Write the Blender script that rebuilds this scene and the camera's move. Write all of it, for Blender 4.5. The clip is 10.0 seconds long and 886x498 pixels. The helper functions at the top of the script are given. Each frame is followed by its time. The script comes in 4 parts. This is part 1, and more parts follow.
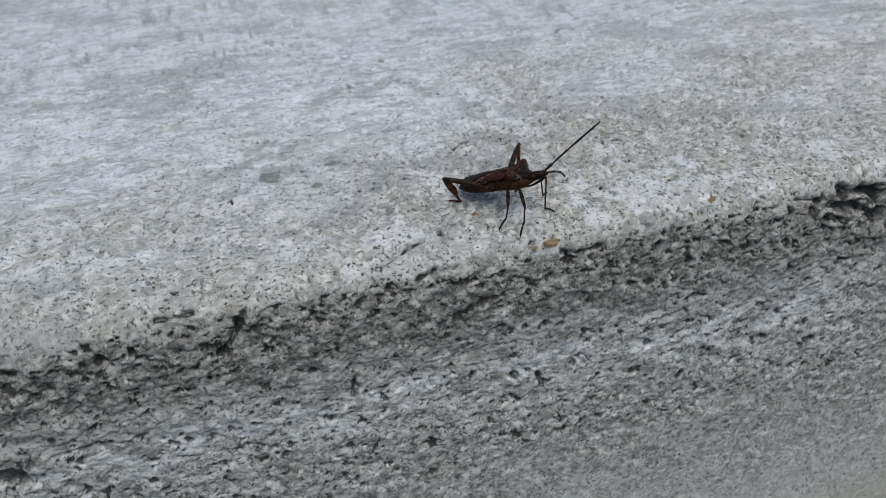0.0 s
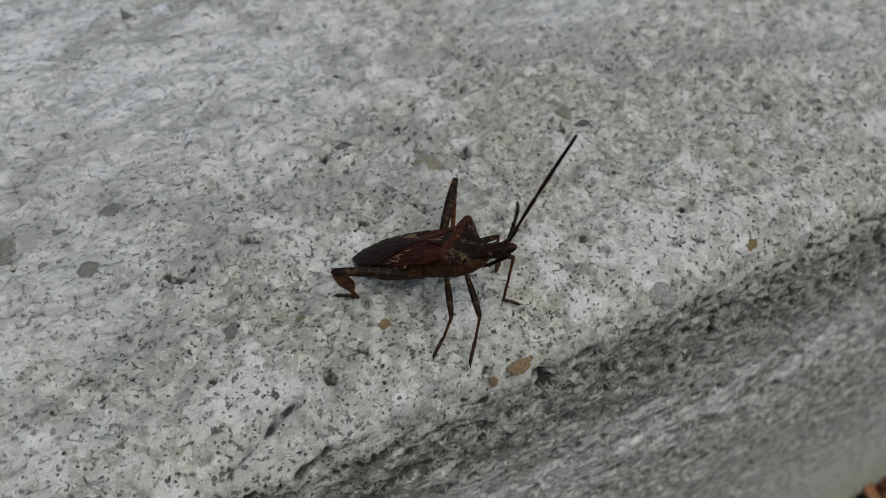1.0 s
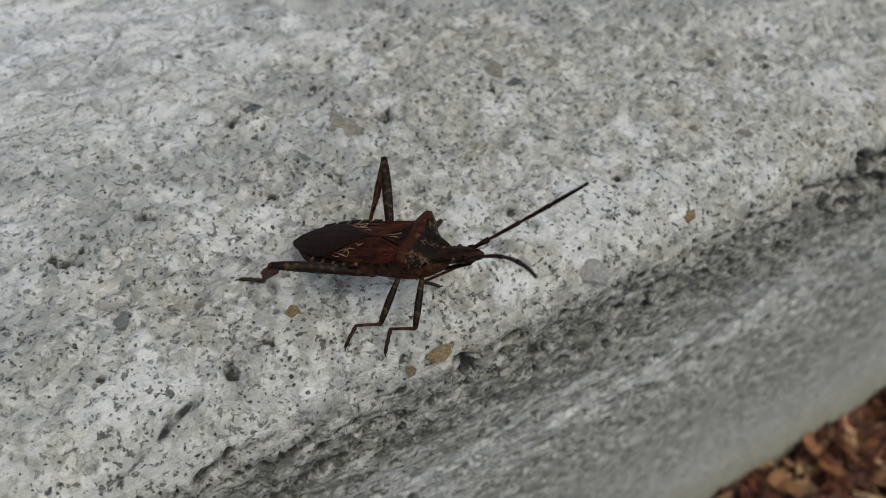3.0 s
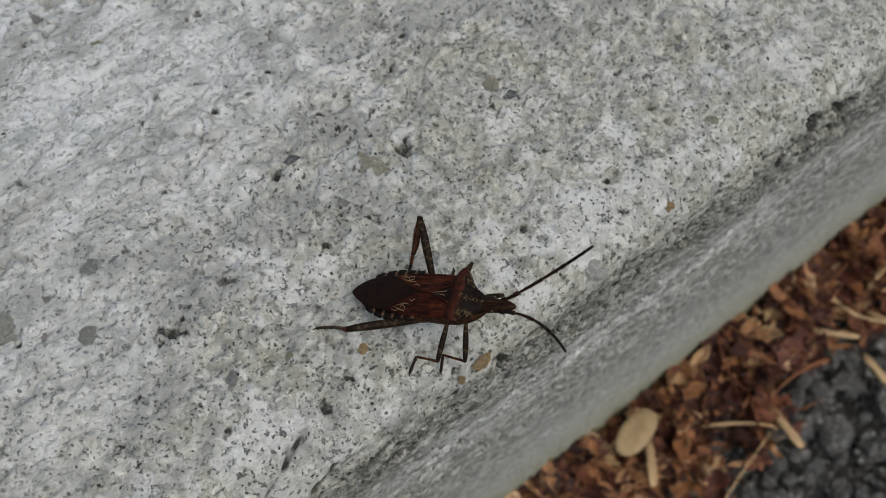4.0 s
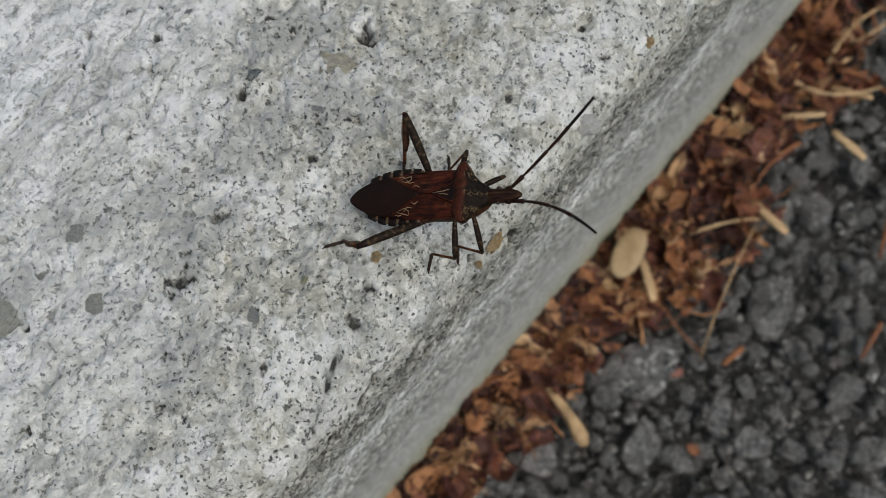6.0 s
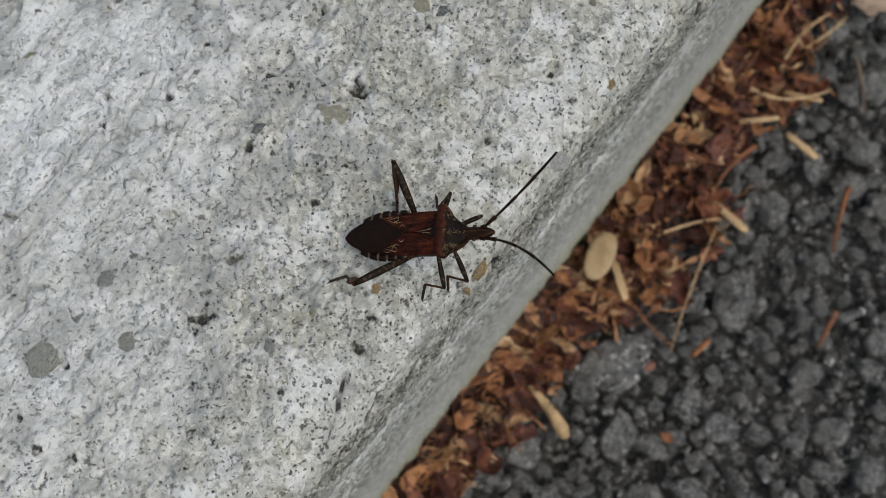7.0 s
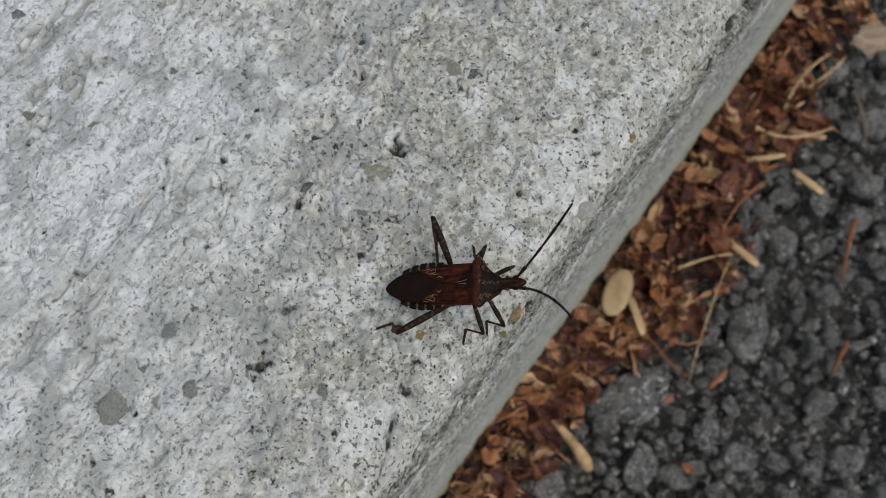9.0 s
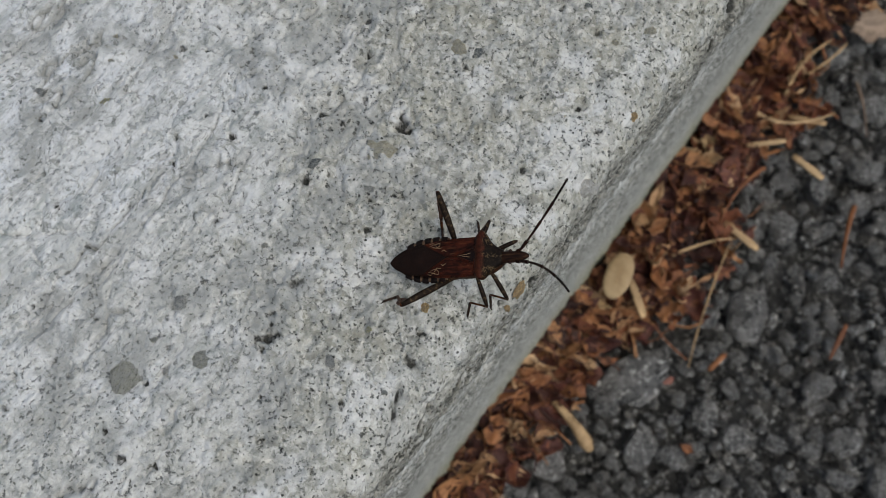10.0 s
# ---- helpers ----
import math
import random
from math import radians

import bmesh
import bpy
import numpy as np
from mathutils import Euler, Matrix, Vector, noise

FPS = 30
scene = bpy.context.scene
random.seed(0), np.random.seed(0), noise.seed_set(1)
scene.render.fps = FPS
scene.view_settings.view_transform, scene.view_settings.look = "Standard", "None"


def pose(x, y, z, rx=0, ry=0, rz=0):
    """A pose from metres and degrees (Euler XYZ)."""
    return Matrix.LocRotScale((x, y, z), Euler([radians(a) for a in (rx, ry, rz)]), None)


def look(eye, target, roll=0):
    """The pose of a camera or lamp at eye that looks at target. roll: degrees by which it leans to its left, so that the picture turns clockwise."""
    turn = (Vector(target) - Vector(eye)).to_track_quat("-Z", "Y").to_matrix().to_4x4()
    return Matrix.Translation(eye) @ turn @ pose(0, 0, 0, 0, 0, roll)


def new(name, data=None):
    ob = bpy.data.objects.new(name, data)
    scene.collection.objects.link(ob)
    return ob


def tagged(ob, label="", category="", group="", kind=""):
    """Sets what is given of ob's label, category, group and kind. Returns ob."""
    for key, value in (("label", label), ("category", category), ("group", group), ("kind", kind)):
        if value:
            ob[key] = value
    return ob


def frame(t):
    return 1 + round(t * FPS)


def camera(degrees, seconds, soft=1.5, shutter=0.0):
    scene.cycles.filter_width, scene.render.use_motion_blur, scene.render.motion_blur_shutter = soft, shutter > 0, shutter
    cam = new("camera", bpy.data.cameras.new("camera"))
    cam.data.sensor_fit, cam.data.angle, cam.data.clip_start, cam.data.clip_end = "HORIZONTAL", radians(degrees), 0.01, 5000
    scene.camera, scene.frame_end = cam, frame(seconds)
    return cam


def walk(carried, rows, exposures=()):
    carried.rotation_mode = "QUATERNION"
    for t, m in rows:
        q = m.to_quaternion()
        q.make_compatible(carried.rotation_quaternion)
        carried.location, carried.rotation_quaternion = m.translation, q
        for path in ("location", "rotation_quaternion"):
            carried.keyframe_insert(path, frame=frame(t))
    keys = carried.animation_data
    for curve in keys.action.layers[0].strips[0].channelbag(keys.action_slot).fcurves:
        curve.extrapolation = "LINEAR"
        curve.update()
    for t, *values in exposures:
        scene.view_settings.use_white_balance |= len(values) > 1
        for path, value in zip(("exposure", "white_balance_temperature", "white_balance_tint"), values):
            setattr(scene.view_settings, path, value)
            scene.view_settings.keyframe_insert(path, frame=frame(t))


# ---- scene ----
CM = 0.01
# The eye in centimetres over the kerb's top edge, and its turn in degrees.
PATH = [
    (0.0, -3.900, -10.347, 7.228, 57.16, 1.82, -17.25),
    (0.1, -3.788, -8.944, 6.707, 55.59, 2.16, -17.51),
    (0.2, -4.185, -7.778, 6.890, 53.34, 1.94, -17.94),
    (0.3, -4.046, -6.471, 7.244, 50.46, 2.50, -18.56),
    (0.4, -3.240, -5.014, 7.297, 46.36, 2.71, -19.62),
    (0.5, -3.028, -4.298, 6.988, 46.56, 0.63, -22.51),
    (1.0, -2.161, -3.206, 6.416, 42.73, -2.67, -28.44),
    (1.5, -1.474, -2.825, 5.837, 40.10, -2.98, -29.31),
    (2.0, -1.288, -2.635, 5.791, 39.17, -3.94, -29.85),
    (2.5, -1.436, -2.980, 6.226, 38.70, -4.17, -29.78),
    (3.0, -1.452, -2.715, 6.249, 38.18, -4.62, -30.45),
    (3.2, -1.931, -2.862, 6.404, 38.51, -4.97, -30.93),
    (4.3, -1.401, -1.011, 9.334, 19.88, -2.90, -40.90),
    (4.5, -1.409, -0.991, 9.244, 18.06, -3.23, -43.39),
    (5.0, -1.225, -0.534, 9.154, 17.26, -2.46, -47.74),
    (5.5, -1.366, -0.454, 9.447, 16.05, -1.58, -49.33),
    (6.0, -1.449, -0.552, 8.851, 15.15, -1.51, -49.47),
    (6.2, -1.455, -0.455, 8.834, 15.23, -2.13, -50.02),
    (7.5, -1.448, -0.245, 10.724, 14.20, -2.60, -52.66),
    (8.0, -1.300, -0.177, 10.640, 14.12, -2.31, -52.92),
    (8.5, -1.547, -0.011, 10.755, 15.60, -2.03, -53.21),
    (9.0, -1.750, 0.088, 10.885, 16.65, -1.94, -53.16),
    (9.5, -1.726, -0.025, 10.821, 16.50, -1.91, -53.17),
    (10.0, -2.006, -0.031, 11.026, 16.14, -1.95, -52.94),
]
cam = camera(53.54, 10.0, 0.5)
# The clip's camera darkens and warms its picture as it comes close.
EXPOSURES = [(0.0, 0.20, 6300, 5), (0.5, -0.08, 6500, 4), (1.0, -0.18, 6830, 3), (1.5, -0.20, 6870, 3), (2.0, -0.05, 6880, 3), (2.5, 0.02, 6880, 3), (3.2, 0.07, 6880, 3), (4.5, 0.0, 6880, 3), (5.0, 0.22, 6830, 3), (5.5, 0.25, 6830, 3), (7.5, 0.26, 6800, 3), (8.5, 0.22, 6770, 3), (10.0, 0.09, 6720, 3)]
walk(cam, [(t, pose(x * CM, y * CM, z * CM, rx, ry, rz)) for t, x, y, z, rx, ry, rz in PATH], EXPOSURES)
cam.data.dof.use_dof = True
cam.data.dof.aperture_fstop = 38.0

# ---- light: a bright overcast sky ----
SUN_UP, SUN_ROUND = radians(68), radians(168)
world = bpy.data.worlds.new("overcast_sky")
world.use_nodes = True
scene.world = world
wn = world.node_tree.nodes
sky = wn.new("ShaderNodeTexSky")
sky.sky_type, sky.sun_disc, sky.sun_elevation, sky.sun_rotation = "NISHITA", False, SUN_UP, SUN_ROUND
sky.air_density, sky.dust_density, sky.ozone_density = 1.0, 4.0, 1.0
world.node_tree.links.new(sky.outputs[0], wn["Background"].inputs[0])
wn["Background"].inputs[1].default_value = 0.13
sun_data = bpy.data.lights.new("sun", "SUN")
sun_data.energy, sun_data.angle, sun_data.color = 1.2, radians(70), (1.0, 0.955, 0.89)
sun = new("sun", sun_data)
sun_way = Vector((math.sin(SUN_ROUND) * math.cos(SUN_UP), math.cos(SUN_ROUND) * math.cos(SUN_UP), math.sin(SUN_UP)))
sun.matrix_world = look(sun_way * 3, (0, 0, 0))


# ---- materials ----
class Nodes:
    """A short way to write node materials."""

    def __init__(self, name, rough=0.6, spec=0.4):
        self.m = bpy.data.materials.new(name)
        self.m.use_nodes = True
        self.t = self.m.node_tree
        self.b = self.t.nodes["Principled BSDF"]
        self.b.inputs["Roughness"].default_value = rough
        self.b.inputs["Specular IOR Level"].default_value = spec
        self.co = self.t.nodes.new("ShaderNodeTexCoord").outputs["Object"]

    def put(self, kind, where, value):
        socket = where
        if isinstance(value, bpy.types.NodeSocket):
            self.t.links.new(value, socket)
        else:
            socket.default_value = value
        return self

    def stretch(self, x, y, z, turn=0.0):
        n = self.t.nodes.new("ShaderNodeMapping")
        n.inputs["Scale"].default_value = (x, y, z)
        n.inputs["Rotation"].default_value = (0, 0, turn)
        self.t.links.new(self.co, n.inputs["Vector"])
        return n.outputs[0]

    def noise(self, scale, detail=3.0, rough=0.55, co=None, twist=0.0):
        n = self.t.nodes.new("ShaderNodeTexNoise")
        n.inputs["Scale"].default_value, n.inputs["Detail"].default_value = scale, detail
        n.inputs["Roughness"].default_value, n.inputs["Distortion"].default_value = rough, twist
        self.t.links.new(co or self.co, n.inputs["Vector"])
        return n.outputs["Fac"]

    def cells(self, scale, out="Distance", feature="F1", co=None, jitter=1.0):
        n = self.t.nodes.new("ShaderNodeTexVoronoi")
        n.feature = feature
        n.inputs["Scale"].default_value, n.inputs["Randomness"].default_value = scale, jitter
        self.t.links.new(co or self.co, n.inputs["Vector"])
        return n.outputs[out]

    def bent(self, amount, scale):
        """Coordinates pushed about by a noise, for uneven outlines."""
        n = self.t.nodes.new("ShaderNodeTexNoise")
        n.inputs["Scale"].default_value, n.inputs["Detail"].default_value = scale, 2.0
        self.t.links.new(self.co, n.inputs["Vector"])
        a = self.t.nodes.new("ShaderNodeVectorMath")
        a.operation = "MULTIPLY_ADD"
        self.t.links.new(n.outputs["Color"], a.inputs[0])
        a.inputs[1].default_value = (amount,) * 3
        self.t.links.new(self.co, a.inputs[2])
        return a.outputs[0]

    def ramp(self, fac, *stops, hard=False):
        n = self.t.nodes.new("ShaderNodeValToRGB")
        el = n.color_ramp.elements
        while len(el) < len(stops):
            el.new(0.5)
        for e, (at, c) in zip(el, stops):
            e.position, e.color = at, (*c, 1) if isinstance(c, tuple) else (c, c, c, 1)
        if hard:
            n.color_ramp.interpolation = "CONSTANT"
        self.t.links.new(fac, n.inputs[0])
        return n.outputs[0]

    def math(self, op, a, b=0.0, clamp=False):
        n = self.t.nodes.new("ShaderNodeMath")
        n.operation, n.use_clamp = op, clamp
        for i, v in enumerate((a, b)):
            self.put("", n.inputs[i], v)
        return n.outputs[0]

    def mix(self, fac, a, b, how="MIX"):
        n = self.t.nodes.new("ShaderNodeMix")
        n.data_type, n.blend_type = "RGBA", how
        for i, v in ((0, fac), (6, a), (7, b)):
            if isinstance(v, tuple) and len(v) == 3:
                v = (*v, 1)
            self.put("", n.inputs[i], v)
        return n.outputs[2]

    def axis(self, which):
        n = self.t.nodes.new("ShaderNodeSeparateXYZ")
        self.t.links.new(self.co, n.inputs[0])
        return n.outputs[which]

    def random(self):
        return self.t.nodes.new("ShaderNodeObjectInfo").outputs["Random"]

    def island(self):
        return self.t.nodes.new("ShaderNodeNewGeometry").outputs["Random Per Island"]

    def done(self, colour, height=None, strength=0.3, depth=0.0002, rough=None):
        self.put("", self.b.inputs["Base Color"], (*colour, 1) if isinstance(colour, tuple) else colour)
        if height is not None:
            n = self.t.nodes.new("ShaderNodeBump")
            n.inputs["Strength"].default_value, n.inputs["Distance"].default_value = strength, depth
            self.t.links.new(height, n.inputs["Height"])
            self.t.links.new(n.outputs[0], self.b.inputs["Normal"])
        if rough is not None:
            self.put("", self.b.inputs["Roughness"], rough)
        return self.m


def concrete_material():
    k = Nodes("weathered_concrete", 0.8, 0.35)

    def own(name):
        n = k.t.nodes.new("ShaderNodeAttribute")
        n.attribute_name = name
        return n.outputs["Fac"]

    wear, lime, film_and_shade, shade_and_dirt = own("wear"), own("lime"), own("film_and_shade"), own("shade_and_dirt")
    broad = k.noise(60, 4, 0.6)
    # cement skin: bluish white laitance, greyer blotches, brushed along the kerb
    skin = k.mix(k.ramp(broad, (0.38, 0.0), (0.64, 1.0)), (0.575, 0.60, 0.645), (0.57, 0.58, 0.58))
    blotch = k.noise(330, 5, 0.62, twist=0.4)
    skin = k.mix(k.ramp(blotch, (0.34, 0.8), (0.48, 0.0)), skin, (0.31, 0.325, 0.325))
    flakes = k.noise(620, 6, 0.66, twist=1.1)
    skin = k.mix(k.ramp(flakes, (0.41, 0.8), (0.435, 0.0)), skin, (0.27, 0.28, 0.27))
    skin = k.mix(k.ramp(flakes, (0.54, 0.0), (0.58, 0.5)), skin, (0.66, 0.675, 0.695))
    smudge = k.noise(260, 5, 0.6, k.stretch(0.4, 1, 1, 0.1), 0.8)
    skin = k.mix(k.ramp(smudge, (0.37, 0.75), (0.46, 0.0)), skin, (0.36, 0.365, 0.36))
    streak = k.noise(520, 4, 0.62, k.stretch(0.2, 1, 1, 0.1))
    skin = k.mix(k.ramp(streak, (0.36, 0.7), (0.47, 0.0)), skin, (0.27, 0.30, 0.30))
    brushed = k.noise(1300, 4, 0.7, k.stretch(0.25, 1, 1, 0.1))
    skin = k.mix(k.ramp(brushed, (0.38, 0.45), (0.52, 0.0)), skin, (0.26, 0.27, 0.27))
    skin = k.mix(k.ramp(brushed, (0.53, 0.0), (0.66, 0.4)), skin, (0.66, 0.68, 0.70))
    patch = k.noise(170, 5, 0.62, twist=0.7)
    skin = k.mix(k.ramp(patch, (0.36, 0.6), (0.47, 0.0)), skin, (0.40, 0.42, 0.43))
    # where the skin is worn off: pale paste with sand and small stones in it
    paste = k.ramp(k.noise(430, 5, 0.62, twist=0.3), (0.34, (0.16, 0.163, 0.152)), (0.43, (0.32, 0.323, 0.308)), (0.54, (0.46, 0.465, 0.455)), (0.66, (0.64, 0.645, 0.64)))
    warp = k.bent(0.0007, 1400)
    sand = k.ramp(k.cells(760, "Color", co=warp), (0.0, (0.12, 0.125, 0.115)), (0.26, (0.29, 0.295, 0.275)), (0.55, (0.44, 0.445, 0.43)), (0.85, (0.66, 0.665, 0.655)))
    worn = k.mix(0.45, paste, sand)
    fine = k.noise(1050, 5, 0.66, twist=0.3)
    worn = k.mix(k.ramp(fine, (0.38, 0.65), (0.48, 0.0)), worn, (0.22, 0.222, 0.20))
    worn = k.mix(k.ramp(fine, (0.55, 0.0), (0.63, 0.6)), worn, (0.64, 0.645, 0.635))
    tint = k.ramp(k.noise(150, 4), (0.44, 0.0), (0.66, 0.6))
    worn = k.mix(tint, worn, k.mix(0.42, worn, (0.40, 0.375, 0.275)))
    chips = k.noise(520, 6, 0.66, twist=0.6)
    worn = k.mix(k.ramp(chips, (0.40, 0.7), (0.46, 0.0)), worn, k.mix(0.45, (0.24, 0.245, 0.23), worn))
    worn = k.mix(k.ramp(chips, (0.55, 0.0), (0.61, 0.7)), worn, (0.64, 0.645, 0.64))
    worn = k.mix(1.0, worn, (0.95, 0.95, 0.935), "MULTIPLY")
    shown = k.math("MULTIPLY", wear, k.ramp(k.noise(240, 5, 0.7), (0.28, 0.45), (0.50, 1.0)), True)
    colour = k.mix(shown, skin, worn)
    held = k.math("MULTIPLY", k.math("MULTIPLY", wear, k.ramp(k.noise(210, 5, 0.65), (0.40, 0.0), (0.62, 0.42))), k.ramp(wear, (0.55, 0.0), (1.0, 1.0)))
    colour = k.mix(held, colour, k.mix(0.5, colour, (0.20, 0.20, 0.165)))
    # white lumps of lime and grey sand grains
    knock = k.bent(0.0014, 800)
    lump = k.ramp(k.math("SUBTRACT", k.ramp(k.cells(240, "Color", co=knock), (0.50, 0.0), (0.85, 0.55)), k.cells(240, co=knock)), (0.0, 0.0), (0.14, 0.7))
    colour = k.mix(k.math("MULTIPLY", lump, k.ramp(k.noise(900, 5, 0.7), (0.38, 0.35), (0.5, 1.0))), colour, (0.61, 0.622, 0.635))
    jag = k.bent(0.0014, 1000)
    facet = k.math("MULTIPLY", k.ramp(k.cells(500, "Color", co=jag), (0.25, 1.0), (0.27, 0.0)), k.ramp(k.cells(500, co=jag), (0.26, 1.0), (0.44, 0.0)))
    colour = k.mix(k.math("MULTIPLY", k.math("MULTIPLY", facet, k.ramp(wear, (0.25, 0.25), (0.85, 1.0))), 0.72), colour, k.ramp(k.noise(1200, 4, 0.7), (0.38, (0.12, 0.13, 0.13)), (0.52, (0.27, 0.28, 0.275)), (0.64, (0.40, 0.41, 0.40))))
    colour = k.mix(k.math("MULTIPLY", k.math("MULTIPLY", lime, k.ramp(k.noise(700, 5, 0.7), (0.40, 0.3), (0.50, 1.0))), 0.7), colour, (0.61, 0.622, 0.635))
    # grey films, and the shade of scores painted in with them
    colour = k.mix(k.math("MULTIPLY", k.math("MULTIPLY", film_and_shade, k.ramp(k.noise(500, 4, 0.7), (0.34, 0.3), (0.56, 1.0))), 0.92), colour, k.mix(k.noise(900, 3), (0.23, 0.24, 0.235), (0.35, 0.36, 0.36)))
    # pinholes, shade and dirt painted dark in them, more where it is worn
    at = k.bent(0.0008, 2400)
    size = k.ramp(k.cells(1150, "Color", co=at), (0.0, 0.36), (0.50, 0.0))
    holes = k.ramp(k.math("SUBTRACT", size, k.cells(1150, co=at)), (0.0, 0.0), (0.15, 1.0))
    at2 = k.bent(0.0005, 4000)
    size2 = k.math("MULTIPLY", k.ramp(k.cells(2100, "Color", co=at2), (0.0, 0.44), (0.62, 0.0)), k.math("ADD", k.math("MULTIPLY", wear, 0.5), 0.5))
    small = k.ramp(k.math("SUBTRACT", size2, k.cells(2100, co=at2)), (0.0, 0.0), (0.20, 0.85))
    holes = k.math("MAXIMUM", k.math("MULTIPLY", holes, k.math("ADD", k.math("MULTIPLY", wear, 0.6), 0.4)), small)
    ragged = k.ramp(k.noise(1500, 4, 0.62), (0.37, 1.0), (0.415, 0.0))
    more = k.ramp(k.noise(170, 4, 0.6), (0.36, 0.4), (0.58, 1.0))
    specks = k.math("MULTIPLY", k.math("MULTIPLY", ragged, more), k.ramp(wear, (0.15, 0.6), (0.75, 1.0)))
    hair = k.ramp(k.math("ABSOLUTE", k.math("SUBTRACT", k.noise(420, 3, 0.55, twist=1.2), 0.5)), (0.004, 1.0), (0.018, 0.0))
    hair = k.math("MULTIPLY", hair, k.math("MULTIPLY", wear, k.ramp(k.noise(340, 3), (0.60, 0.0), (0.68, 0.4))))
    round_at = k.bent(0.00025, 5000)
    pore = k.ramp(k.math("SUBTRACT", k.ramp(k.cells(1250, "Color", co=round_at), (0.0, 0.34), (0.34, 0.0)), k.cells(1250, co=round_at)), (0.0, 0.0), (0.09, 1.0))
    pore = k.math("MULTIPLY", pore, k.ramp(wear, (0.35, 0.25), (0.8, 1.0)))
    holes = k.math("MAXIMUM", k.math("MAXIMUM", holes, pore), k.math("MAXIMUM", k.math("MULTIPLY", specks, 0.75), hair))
    # the cut pits and cracks: their shade, with dirt, painted near black
    pit_dark = k.ramp(k.math("ADD", shade_and_dirt, k.math("MULTIPLY", k.math("SUBTRACT", k.noise(1700, 5, 0.7), 0.5), 1.1)), (0.44, 0.0), (0.98, 0.95))
    holes = k.math("MAXIMUM", k.math("MULTIPLY", holes, 0.93), pit_dark, True)
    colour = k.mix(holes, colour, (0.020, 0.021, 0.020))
    # a darker, mottled tone on the side below the worn arris, paler further down
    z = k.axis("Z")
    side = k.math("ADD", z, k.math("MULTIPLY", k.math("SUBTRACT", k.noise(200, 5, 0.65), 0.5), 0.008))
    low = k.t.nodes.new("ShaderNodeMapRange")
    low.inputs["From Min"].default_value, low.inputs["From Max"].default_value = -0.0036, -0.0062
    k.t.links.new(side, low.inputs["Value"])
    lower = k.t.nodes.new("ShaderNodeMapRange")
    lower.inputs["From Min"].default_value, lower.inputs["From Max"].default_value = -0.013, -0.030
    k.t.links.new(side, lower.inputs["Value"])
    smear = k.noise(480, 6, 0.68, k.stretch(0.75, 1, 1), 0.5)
    upper_tone = k.ramp(smear, (0.37, (0.055, 0.056, 0.050)), (0.48, (0.185, 0.184, 0.166)), (0.62, (0.38, 0.38, 0.355)))
    drawn = k.noise(520, 6, 0.72, k.stretch(0.85, 1, 1), 0.4)
    lower_tone = k.ramp(drawn, (0.38, (0.12, 0.123, 0.112)), (0.46, (0.275, 0.278, 0.26)), (0.54, (0.345, 0.348, 0.333)), (0.64, (0.53, 0.535, 0.53)))
    grit = k.noise(950, 5, 0.72, k.stretch(0.8, 1, 1), 0.6)
    flank = k.mix(k.ramp(grit, (0.395, 0.95), (0.43, 0.0)), upper_tone, (0.03, 0.032, 0.028))
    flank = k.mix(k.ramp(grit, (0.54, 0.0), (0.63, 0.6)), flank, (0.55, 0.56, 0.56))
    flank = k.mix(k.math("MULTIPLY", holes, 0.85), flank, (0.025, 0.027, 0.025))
    ticks = k.noise(820, 6, 0.74, k.stretch(0.85, 1, 1), 0.4)
    lower_tone = k.mix(k.ramp(ticks, (0.415, 0.9), (0.435, 0.0)), lower_tone, (0.075, 0.08, 0.072))
    lower_tone = k.mix(k.ramp(ticks, (0.565, 0.0), (0.59, 0.6)), lower_tone, (0.66, 0.67, 0.67))
    lower_tone = k.mix(k.math("MULTIPLY", holes, 0.85), lower_tone, (0.025, 0.027, 0.025))
    # paler again towards the foot
    paler_low = k.t.nodes.new("ShaderNodeMapRange")
    paler_low.inputs["From Min"].default_value, paler_low.inputs["From Max"].default_value = -0.048, -0.080
    k.t.links.new(side, paler_low.inputs["Value"])
    lower_tone = k.mix(k.math("MULTIPLY", paler_low.outputs[0], 0.55), lower_tone, k.mix(drawn, (0.50, 0.51, 0.485), (0.62, 0.63, 0.61)))
    lower_tone = k.mix(k.math("MULTIPLY", holes, 0.7), lower_tone, (0.06, 0.063, 0.058))
    # a ragged pale band of lime drawn along the side
    band = k.math("SUBTRACT", 1.0, k.math("MULTIPLY", k.math("ABSOLUTE", k.math("ADD", side, 0.0265)), 95.0), True)
    ragged_band = k.math("MULTIPLY", band, k.ramp(k.noise(330, 6, 0.7, k.stretch(0.4, 1, 1), 0.8), (0.46, 0.0), (0.56, 0.85)))
    flank = k.mix(lower.outputs[0], flank, lower_tone)
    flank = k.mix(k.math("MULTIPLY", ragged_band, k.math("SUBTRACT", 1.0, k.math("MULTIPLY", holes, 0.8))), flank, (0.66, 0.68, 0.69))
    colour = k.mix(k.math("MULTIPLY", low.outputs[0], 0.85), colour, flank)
    foot = k.t.nodes.new("ShaderNodeMapRange")
    foot.inputs["From Min"].default_value, foot.inputs["From Max"].default_value = -0.074, -0.100
    k.t.links.new(side, foot.inputs["Value"])
    colour = k.mix(k.math("MULTIPLY", foot.outputs[0], 0.65), colour, (0.27, 0.27, 0.13))
    lines = k.noise(600, 4, 0.6, k.stretch(0.4, 1, 1))
    height = k.math("ADD", k.math("MULTIPLY", k.noise(1500, 5, 0.68), 0.75), k.math("MULTIPLY", lines, 0.2))
